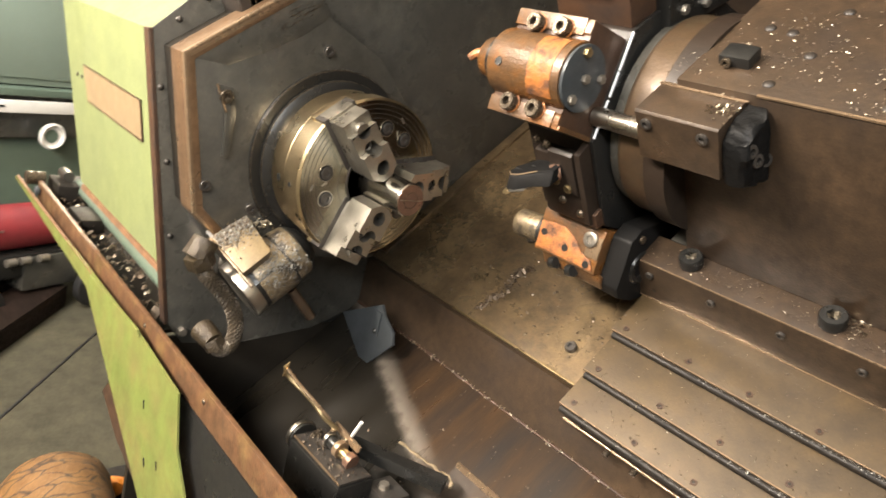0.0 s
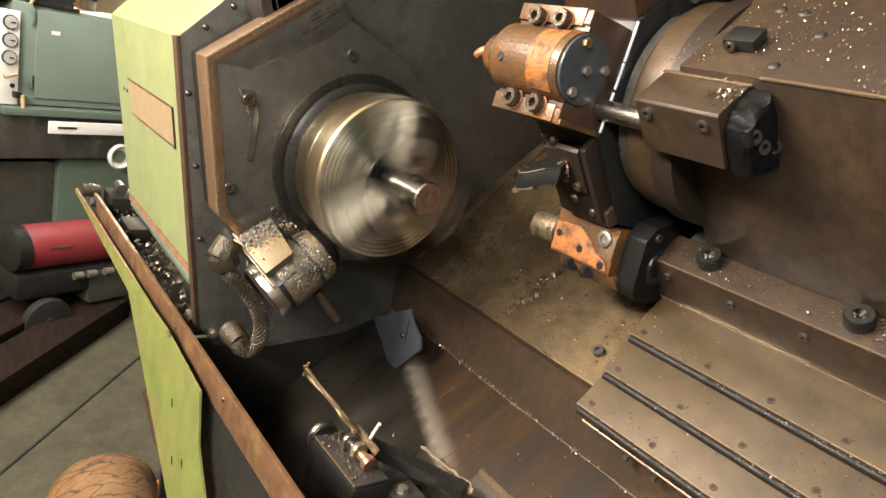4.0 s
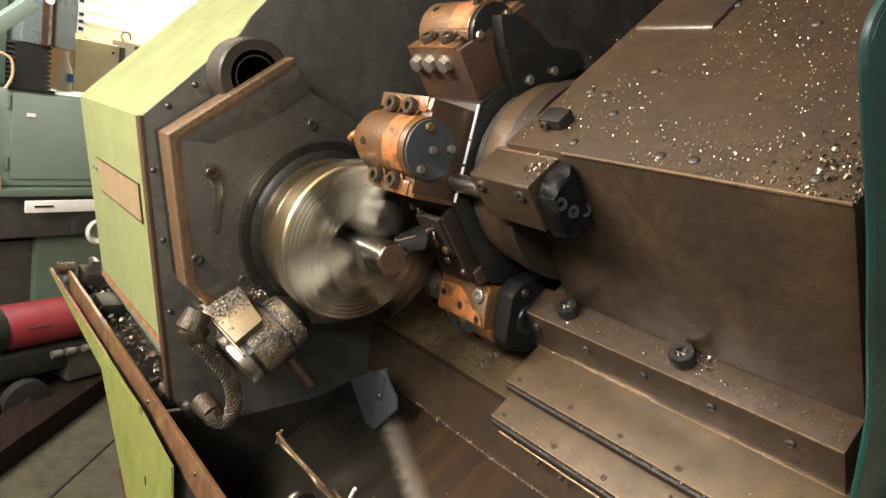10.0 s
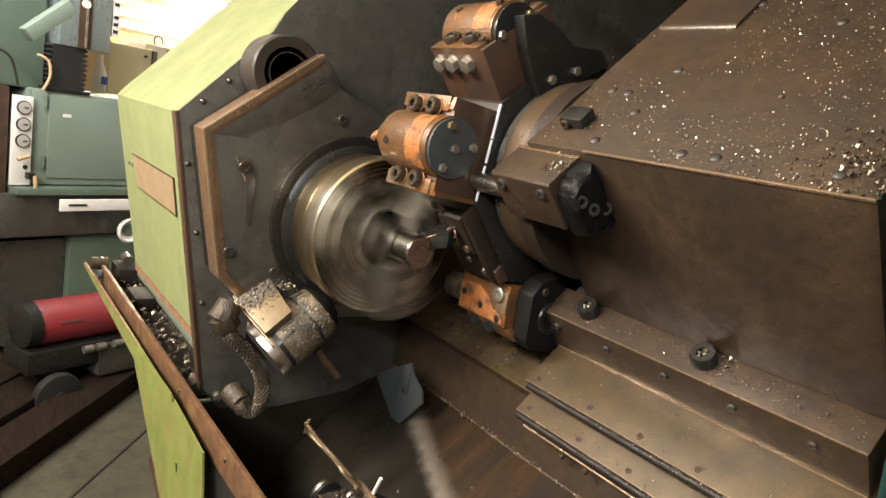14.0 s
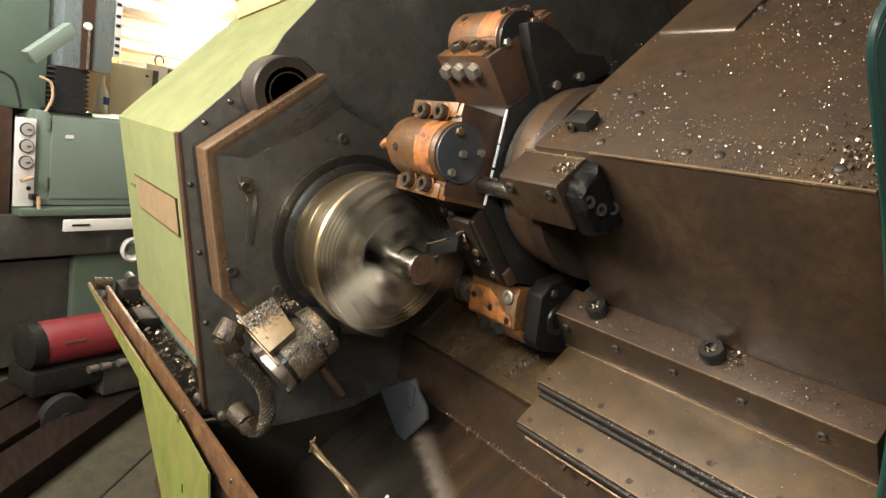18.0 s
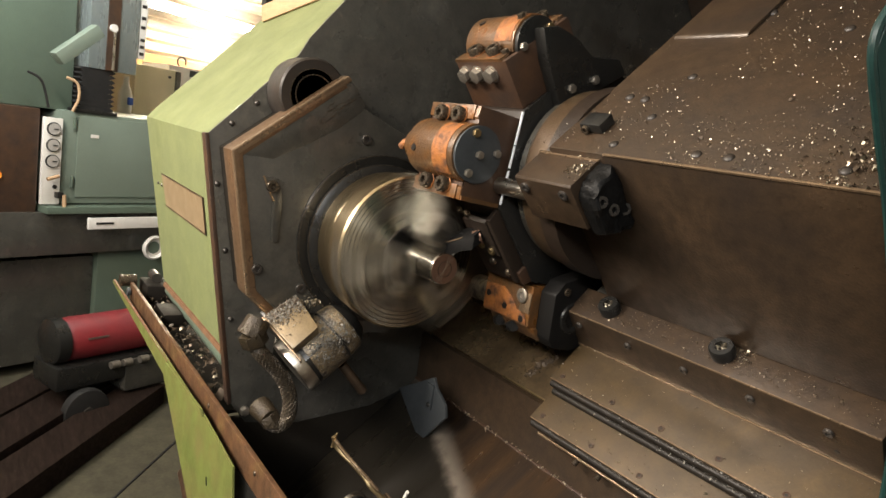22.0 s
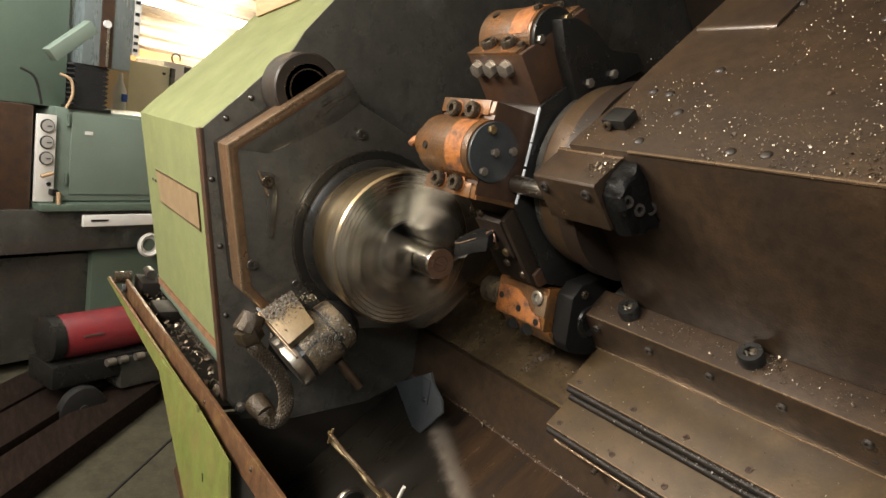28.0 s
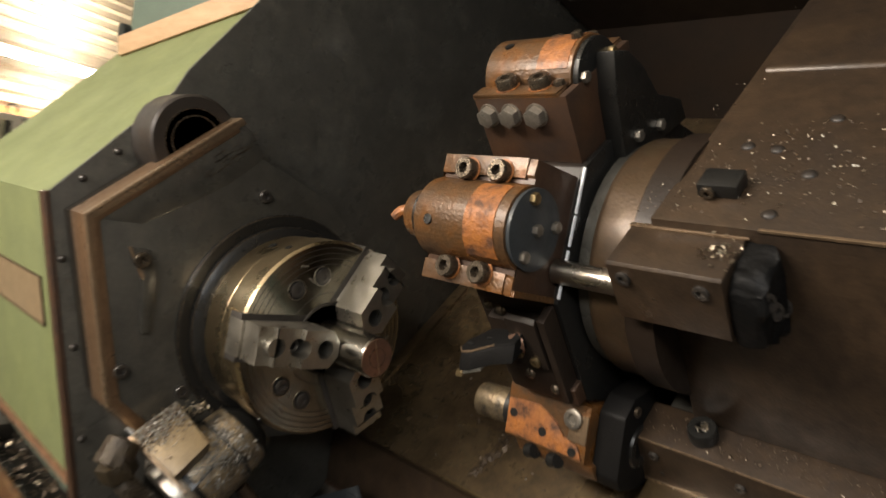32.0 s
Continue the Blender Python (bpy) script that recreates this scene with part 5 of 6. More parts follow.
def chuck():
    t = thing("lathe_chuck", SPINDLE, "three-jaw steel power chuck gripping a round bar", "chuck")
    m = Matrix.Translation(SPINDLE)
    part("body", lathe([(-0.096, 0.104), (-0.092, 0.118), (-0.086, 0.1225), (-0.047, 0.1235), (-0.0455, 0.1225), (-0.044, 0.1235), (-0.042, 0.1258), (-0.0035, 0.1266), (0.0, 0.1240), (0.0, 0.120)], 96, m), CHUCK, t)
    part("face", lathe([(-0.004, 0.1238), (0.0004, 0.1238), (0.0008, 0.1232), (0.0008, 0.0)], 96, m), CHUCK_FACE, t, "facing-turned chuck face")
    part("rim_band", lathe([(-0.0042, 0.1270), (-0.0032, 0.1270), (0.0006, 0.1243), (0.0006, 0.1236), (-0.0042, 0.1236)], 96, m), CHUCK, t, "bright bevelled rim")
    part("bore", lathe([(0.0014, 0.0440), (0.0014, 0.0)], 40, m), BLACK, t)
    part("bore_sleeve", lathe([(0.0010, 0.0475), (0.0030, 0.0470), (0.0030, 0.0440), (0.0010, 0.0440)], 48, m), DARKSTEEL, t)
    for rr in (0.0600, 0.0970, 0.1040, 0.1110, 0.1180):
        part("face_groove", lathe([(0.0006, rr), (0.0012, rr), (0.0012, rr + 0.0007), (0.0006, rr + 0.0007)], 72, m), DARKSTEEL, t)
    for k in range(3):
        a = radians(10 + 120 * k)
        er, et = Vector((0, math.cos(a), math.sin(a))), Vector((0, -math.sin(a), math.cos(a)))
        at = lambda x, r, w: Vector(SPINDLE) + Vector((x, 0, 0)) + r * er + w * et

        def block(x0, x1, r0, r1, w0, w1, bev=0.0008):
            return prism([(r0, w0), (r1, w0), (r1, w1), (r0, w1)], x0, x1, at, bev)

        def bite(r, way, inward):
            """A half-round counterbore of 11 mm at r, from one side of the jaw to the other."""
            arc = [(r + way * 0.0112 * math.sin(math.pi * j / 10), -0.0112 * math.cos(math.pi * j / 10)) for j in range(11)]
            return arc if inward else arc[::-1]

        def slab(x0, x1, r0, r1, holes, own=None):
            """A layer of the jaw from r0 to r1, in pieces between the counterbores at the given radii."""
            own = own or bmesh.new()
            cuts = [h for h in holes if r0 < h <= r1 + 0.004]
            edges = [None] + cuts
            for i, lo in enumerate(edges):
                hi = cuts[i] if i < len(cuts) else None
                if lo is None:
                    poly = [(0.0262, -0.0080), (0.0375, -W), ] if r0 < 0.03 else [(r0, -W)]
                else:
                    poly = [(lo, 0.0112)] + bite(lo, 1, False) + [(lo, -W)] if lo < r1 - 0.001 else None
                if poly is None:
                    continue
                if lo is not None:
                    poly = poly[1:]
                if hi is None:
                    poly += [(r1, -W), (r1, W)]
                else:
                    poly += [(min(hi, r1), -W)] + bite(min(hi, r1 + 0.002), -1, True) + [(min(hi, r1), W)]
                if lo is None:
                    poly += [(0.0375, W), (0.0262, 0.0080)] if r0 < 0.03 else [(r0, W)]
                else:
                    poly += [(lo, W)]
                prism(poly, x0, x1, at, 0.0, own)
            return own
        W = 0.0225
        part("slide_way", block(-0.030, 0.0016, 0.040, 0.1276, -0.0290, 0.0290), DARKSTEEL, t)
        part("base_jaw", block(-0.022, 0.0078, 0.045, 0.1285, -0.0215, 0.0215), JAW, t)
        holes = (0.046, 0.0775, 0.1065)
        own = slab(0.0080, 0.0260, 0.026, 0.125, ())
        slab(0.0260, 0.0405, 0.026, 0.125, holes, own)
        slab(0.0405, 0.0505, 0.026, 0.108, holes, own)
        slab(0.0505, 0.0610, 0.026, 0.0762, holes[:2], own)
        jaw = part("top_jaw", own, JAW, t)
        for rr in holes:
            part("counterbore", rod(at(0.0258, rr, 0), at(0.0264, rr, 0), 0.0113, 24), BLACK, jaw)
        for rr, xx in ((0.0775, 0.0264), (0.1065, 0.0264)):
            part("jaw_screw", socket_screw(at(xx, rr, 0), (1, 0, 0), 0.0094, 0.0120), DARKSTEEL, jaw)
        b = a + radians(60)
        for w in (-0.242, 0.242):
            p = Vector(SPINDLE) + Vector((0.0008, 0.0833 * math.cos(b + w), 0.0833 * math.sin(b + w)))
            part("screw_ring", lathe([(0.0, 0.0128), (0.0010, 0.0128), (0.0010, 0.0118), (0.0, 0.0118)], 28, Matrix.Translation(p)), STEEL, t)
            part("screw_recess", rod(p - Vector((0.004, 0, 0)), p + Vector((0.0005, 0, 0)), 0.0118, 28), BLACK, t)
            part("face_screw", socket_screw(p + Vector((0.0004, 0, 0)), (1, 0, 0), 0.0092, 0.0030), DARKSTEEL, t)
        for w, rr, turn in ((-0.04, 0.083, 0.5), (0.0, 0.1045, 1.1)):
            p = Vector(SPINDLE) + Vector((0.0012, rr * math.cos(b + w), rr * math.sin(b + w)))
            part("stamped_mark", box(-0.0008, 0.0008, -0.0050, 0.0050, -0.0011, 0.0011, 0, None, Matrix.Translation(p) @ Matrix.Rotation(b + turn, 4, "X")), ZINC, t)
        for xx, rr, sz in ((-0.062, 0.1232, 0.0060), (-0.024, 0.1262, 0.0042)):
            p = Vector(SPINDLE) + Vector((xx, rr * math.cos(b), rr * math.sin(b)))
            part("side_plug", rod(p - Vector((0, math.cos(b), math.sin(b))) * 0.003, p + Vector((0, math.cos(b), math.sin(b))) * 0.0008, sz, 16), BLACK, t)
        part("rim_slot", block(-0.034, -0.0225, 0.118, 0.1278, -0.0300, 0.0300, 0.0004), CHUCK, t)
    return t


CHUCK_THING = chuck()


def bar_stock():
    t = thing("round_bar", SPINDLE, "short round steel bar with saw-cut end in the chuck", "workpiece")
    m = Matrix.Translation((0, SPINDLE[1], SPINDLE[2]))
    part("bar", lathe([(-0.019, 0.0), (-0.019, 0.0252), (0.0765, 0.0252), (0.0785, 0.0236), (0.0785, 0.0)], 56, m), BAR, t)
    part("end_face", lathe([(0.0785, 0.0232), (0.0793, 0.0230), (0.0793, 0.0)], 48, m), COPPER_END, t, "reddish saw-cut end")
    part("end_ring", lathe([(0.0792, 0.0125), (0.0797, 0.0125), (0.0797, 0.0115), (0.0792, 0.0115)], 32, m), BOLT, t)
    part("end_line", box(0.0793, 0.0798, -0.021, 0.021, -0.0008, 0.0008, 0, None, Matrix.Translation((0, SPINDLE[1], SPINDLE[2]))), STEEL, t)
    return t


BAR_THING = bar_stock()

# ---- turret on the cross slide ----
TC = Vector((0.285, 1.297))


def holder_place(angle, apothem, shift=(0.0, 0.0)):
    """Maps x, tangent and height off the turret's flat to the world."""
    a = radians(angle)
    nrm, tan = Vector((0, math.cos(a), math.sin(a))), Vector((0, math.sin(a), -math.cos(a)))
    c = Vector((0, TC.x + shift[0], TC.y + shift[1]))
    return lambda x, w, h: Vector((x, 0, 0)) + c + nrm * (apothem + h) + tan * w


def bore_holder(t, angle, ap, bright, tool, hexes, shift=(0.0, 0.0)):
    at = holder_place(angle, ap, shift)
    out = (at(0, 0, 1) - at(0, 0, 0)).normalized()
    pl = lambda a, u, v: at(a, u, v)
    h = part("tool_holder", prism([(-0.066, 0.0), (0.066, 0.0), (0.066, 0.076), (-0.066, 0.076)], 0.160, 0.2785, pl, 0.002), RUST_DARK, t, "rust-stained boring bar holder")
    cap = []
    for k in range(25):
        a = math.pi * k / 24
        cap.append((0.043 * math.cos(a), 0.066 + 0.043 * math.sin(a)))
    cap = [(0.066, 0.0745), (0.066, 0.0775), (0.050, 0.0785)] + cap[1:-1] + [(-0.050, 0.0785), (-0.066, 0.0775), (-0.066, 0.0745)]
    part("clamp_body", prism(cap, 0.159, 0.2705 if hexes else 0.2780, pl, 0.0008), bright, h, "orange rusted rounded clamp")
    for w0, w1 in ((0.0465, 0.0665), (-0.0665, -0.0465)):
        part("flange", prism([(w0, 0.0772), (w1, 0.0772), (w1, 0.0800), (w0, 0.0800)], 0.160, 0.269, pl, 0.0006), RUST, h, "worn bronze-toned flange")
    arc = [(0.0437 * math.cos(a), 0.066 + 0.0437 * math.sin(a)) for a in [math.pi * (0.18 + 0.62 * k / 16) for k in range(17)]]
    arc += [(0.0425 * math.cos(a), 0.066 + 0.0425 * math.sin(a)) for a in [math.pi * (0.18 + 0.62 * k / 16) for k in range(16, -1, -1)]]
    part("rust_patch", prism(arc, 0.228, 0.266, pl), RUST_BRIGHT, h, "flaking orange rust patch")
    part("end_cap", rod(at(0.2706 if hexes else 0.2781, 0, 0.066), at(0.2775 if hexes else 0.2830, 0, 0.066), 0.0405, 40, bevel=0.001), BLACK if hexes else CAP_BLUE, h, "round dark end cap")
    for w in (-0.0505, 0.0505):
        for x in (0.198, 0.241):
            part("clamp_screw", socket_screw(at(x, w, 0.0800), out, 0.0115, 0.012), BOLT, h, "socket screw with rusty rim")
            part("rust_ring", rod(at(x, w, 0.0800), at(x, w, 0.0808), 0.0135, 24), RUST_BRIGHT, h)
    for k, (dw, dh) in enumerate(((-0.028, 0.012), (0.028, 0.014), (0.0, 0.0), (0.008, -0.03))):
        part("cap_screw", hex_bolt(at(0.2775 if hexes else 0.2830, dw, 0.066 + dh), (1, 0, 0), 0.0062, 0.006, washer=False), ZINC if k != 1 else BRASS, h)
    part("set_screw_hole", rod(at(0.180, -0.008, 0.1065), at(0.180, -0.008, 0.1092), 0.0055, 16), BLACK, h)
    if hexes:
        part("end_housing", prism([(-0.02, -0.03), (0.125, -0.05), (0.118, -0.02), (0.070, 0.010), (0.052, 0.050), (0.028, 0.080), (0.0, 0.092), (-0.012, 0.05)], 0.2776, 0.300, pl, 0.004), BLACK, h, "black rear casting of the holder")
        for x in (0.176, 0.206, 0.239):
            part("hex_bolt", hex_bolt(at(x, -0.066, 0.056), at(0, -1, 0) - at(0, 0, 0), 0.0115, 0.011), ZINC, h, "zinc hexagon bolt")
        for w in (-0.048, 0.0):
            part("top_bolt", hex_bolt(at(0.262, w, 0.109 if w == 0 else 0.079), out, 0.006, 0.006), BOLT, h)
    if tool:
        part("nose", rod(at(0.160, 0, 0.066), at(0.124, 0, 0.066), 0.032, 28, 0.026, bevel=0.002), RUST, h)
        part("nose_ring", rod(at(0.148, 0, 0.066), at(0.144, 0, 0.066), 0.0315, 28), BLACK, h)
        part("boring_bit", pipe([at(0.128, 0, 0.070), at(0.118, 0.0, 0.076), at(0.110, -0.002, 0.081), at(0.103, -0.010, 0.084)], lambda f: 0.0095 - 0.0045 * f, 10), RUST_BRIGHT, h, "rusted boring bit")
    return h


def turret():
    t = thing("tool_turret", (0.28, 0.285, 1.06), "eight-sided tool turret with rusted tool holders", "turret")
    ap = 0.172
    verts = []
    for k in range(8):
        a = radians(174 + 22.5 + 45 * k)
        rr = ap / math.cos(radians(22.5))
        verts.append((TC.x + rr * math.cos(a), TC.y + rr * math.sin(a)))
    part("disc", prism(verts, 0.172, 0.2805, yz, 0.0015), ENCLOSURE, t, "dark eight-sided turret disc")
    part("disc_back", prism([(TC.x + (u - TC.x) * 1.004, TC.y + (v - TC.y) * 1.004) for u, v in verts], 0.2805, 0.2860, yz, 0.0008), BLACK, t)
    m = Matrix.Translation((0, 0.252, 1.302))
    part("neck", lathe([(0.2862, 0.110), (0.292, 0.128), (0.318, 0.131), (0.338, 0.131)], 72, m), OILY, t, "dark turned neck")
    part("neck_ring", lathe([(0.3060, 0.1310), (0.3100, 0.1335), (0.3130, 0.1340), (0.3470, 0.1340), (0.3485, 0.1325), (0.3485, 0.0)], 72, m), RING_RUST, t, "rust-smeared bearing ring")
    # blue-white strip that paints the reflection along the facing flat's rear edge
    at = holder_place(174, ap)
    for w0, w1 in ((-0.066, -0.016), (-0.012, 0.020), (0.022, 0.070)):
        own = prism([(w0, 0.0015), (w1, 0.0015), (w1, 0.0045), (w0, 0.0045)], 0.2862, 0.2880, lambda a, u, v: at(a, u, v))
        part("edge_reflection", own, PALE_WHITE, t, "blue-white strip for the edge reflection")
    part("shelf_strip", prism([(-0.072, 0.0005), (-0.066, 0.0005), (-0.066, 0.070), (-0.072, 0.070)], 0.19, 0.281, lambda a, u, v: at(a, u, v)), RUST, t, "rusted brown strip")
    bore_holder(t, 174, ap, RUST, True, False, (0.0058, -0.0060))
    bore_holder(t, 129, ap, RUST, False, True)
    # turning tool holder on the next flat
    at = holder_place(219, ap)
    out = (at(0, 0, 1) - at(0, 0, 0)).normalized()
    h = part("tool_holder", prism([(-0.066, 0.0), (0.050, 0.0), (0.046, 0.018), (-0.062, 0.018)], 0.196, 0.2695, lambda a, u, v: at(a, u, v), 0.002), ENCLOSURE, t, "dark turning tool holder")
    pl = lambda a, u, v: at(a, u, v)
    part("clamp_wedge", prism([(-0.012, 0.018), (0.060, 0.018), (0.056, 0.0235), (-0.008, 0.0235)], 0.226, 0.266, pl, 0.001), ENCLOSURE, h)
    part("clamp_bolt", hex_bolt(at(0.240, 0.026, 0.0236), out * 0.8 + Vector((-0.5, 0, 0.15)), 0.0105, 0.012), COPPER_END, h, "rusty square-headed clamp bolt")
    for (x, w) in ((0.232, 0.008), (0.252, 0.000)):
        part("wedge_screw", socket_screw(at(x, w, 0.0236), out, 0.0065, 0.004), BRASS, h, "bright worn screw")
    for (x, w) in ((0.262, -0.045), (0.222, 0.062), (0.232, -0.030), (0.205, 0.066)):
        part("nut", dome(at(x, w, 0.018), out, 0.007, 0.006), BOLT, h)
    part("rear_flange", prism([(-0.064, 0.0), (0.068, 0.0), (0.062, 0.0225), (-0.058, 0.0225)], 0.270, 0.2795, pl, 0.0015), ENCLOSURE, h)
    part("lower_lip", prism([(-0.070, 0.0), (-0.040, 0.0), (-0.042, 0.016), (-0.066, 0.016)], 0.196, 0.285, pl, 0.0015), RUST_DARK, h)
    lift = lambda a, u, v: Vector((0.177 + (u - 0.15) * 0.80, 0.094 + (v - 0.094) * 0.80, 1.155 + (a - 1.15) * 0.85 + (u - 0.15) * 0.20 + (v - 0.10) * 0.60))
    tool = part("turning_tool", prism([(0.150, 0.094), (0.153, 0.106), (0.172, 0.122), (0.205, 0.132), (0.236, 0.132), (0.236, 0.100), (0.205, 0.097), (0.175, 0.087), (0.158, 0.087)], 1.150, 1.1745, lift, 0.002), DRUM, t, "dark curved turning tool with worn insert")
    part("top_leaf", prism([(0.1495, 0.0935), (0.1525, 0.107), (0.172, 0.123), (0.205, 0.133), (0.236, 0.133), (0.236, 0.0995), (0.205, 0.0965), (0.175, 0.0865), (0.158, 0.0865)], 1.1746, 1.1775, lift, 0.0006), DRUM, tool)
    # Pale line painted where the leaf's front edge is lit.
    part("leaf_edge", prism([(0.1490, 0.0932), (0.1500, 0.0940), (0.1585, 0.0868), (0.1750, 0.0868), (0.2050, 0.0968), (0.2050, 0.0960), (0.1752, 0.0858), (0.1580, 0.0858)], 1.1764, 1.1781, lift), WORN_LIT_EDGE, tool, "pale strip for the lit leaf edge")
    for u, v, rr in ((0.163, 0.1, 0.0055), (0.187, 0.108, 0.0036)):
        part("leaf_hole", rod(lift(1.1766, u, v), lift(1.1784, u, v), rr, 18), BLACK, tool)
    part("insert", prism([(0.1505, 0.0885), (0.1505, 0.1), (0.164, 0.1), (0.164, 0.0862)], 1.1425, 1.1499, lift, 0.0006), BRASS, tool, "worn brass-toned insert")
    part("insert_plate", prism([(0.1645, 0.0866), (0.1645, 0.1), (0.192, 0.105), (0.192, 0.0915)], 1.1465, 1.1499, lift, 0.0005), OILY, tool)
    # square block holder below, with its round bar
    blk = part("tool_holder", box(0.178, 0.292, 0.196, 0.30, 1.060, 1.126, 0.002), RUST, t, "orange rusted square tool holder")
    part("rusted_face", prism([(0.181, 1.064), (0.181, 1.106), (0.20, 1.109), (0.225, 1.110), (0.250, 1.098), (0.262, 1.084), (0.282, 1.078), (0.289, 1.064)], 0.1935, 0.1962, lambda a, u, v: Vector((u, a, v)), 0.0006), RUST_BRIGHT, blk, "flaking bright orange rust")
    part("bronze_side", prism([(0.268, 1.112), (0.2915, 1.115), (0.2915, 1.082), (0.268, 1.082)], 0.1938, 0.1962, lambda a, u, v: Vector((u, a, v)), 0.0005), WORN_LIT_EDGE, blk)
    part("washer_ring", lathe([(0, 0.0115), (0.003, 0.0115), (0.004, 0.010), (0.004, 0.006), (0.001, 0.005), (0.001, 0.0)], 28, Matrix.Translation((0.273, 0.193, 1.108)) @ Matrix.Rotation(-math.pi / 2, 4, "Z")), ZINC, blk, "steel ring screw")
    for p in ((0.190, 1.090), (0.234, 1.080), (0.276, 1.070)):
        part("tapped_hole", rod((p[0], 0.1928, p[1]), (p[0], 0.1945, p[1]), 0.0055, 18), BLACK, blk)
    part("round_bar", rod((0.110, 0.235, 1.078), (0.165, 0.235, 1.082), 0.0225, 36, bevel=0.002), CAST, blk, "brass-toned round boring bar")
    part("bar_collar", rod((0.162, 0.235, 1.082), (0.179, 0.235, 1.083), 0.0265, 36), BLACK, blk)
    part("foot", prism([(0.200, 1.060), (0.30, 1.060), (0.27, 1.030), (0.215, 1.040)], 0.19, 0.30, lambda a, u, v: Vector((a, u, v)), 0.004), RUST, blk, "rusted lower clamp")
    for x in (0.212, 0.245):
        part("foot_slot", rod((x, 0.204, 1.048), (x + 0.012, 0.200, 1.052), 0.009, 14), BLACK, blk)
    head = part("black_head", prism([(0.212, 1.050), (0.224, 1.036), (0.262, 1.030), (0.318, 1.040), (0.350, 1.075), (0.352, 1.150), (0.310, 1.166), (0.226, 1.142), (0.210, 1.122)], 0.2935, 0.3270, yz, 0.004), DRUM, t, "dull black rear casting of the lower holder")
    part("black_bore", lathe([(0.3265, 0.026), (0.3300, 0.024), (0.3300, 0.016), (0.3268, 0.014)], 28, Matrix.Translation((0, 0.254, 1.085))), BLACK, head)
    part("rear_screw", socket_screw((0.3272, 0.232, 1.128), (1, 0, 0), 0.0060, 0.0040), BOLT, head)
    part("rear_screw", socket_screw((0.3272, 0.300, 1.050), (1, 0, 0), 0.0060, 0.0040), BOLT, head)
    for p in ((0.235, 1.45), (0.19, 1.43)):
        part("head_screw", hex_bolt((0.3002, p[0], p[1]), (1, 0, 0), 0.007, 0.006, washer=False), ZINC, t)
    for p in ((0.205, 1.468), (0.262, 1.474)):
        part("bright_tab", box(0.288, 0.298, p[0] - 0.007, p[0] + 0.006, p[1] + 0.002, p[1] + 0.006), PALE_WHITE, t)
    return t


TURRET = turret()


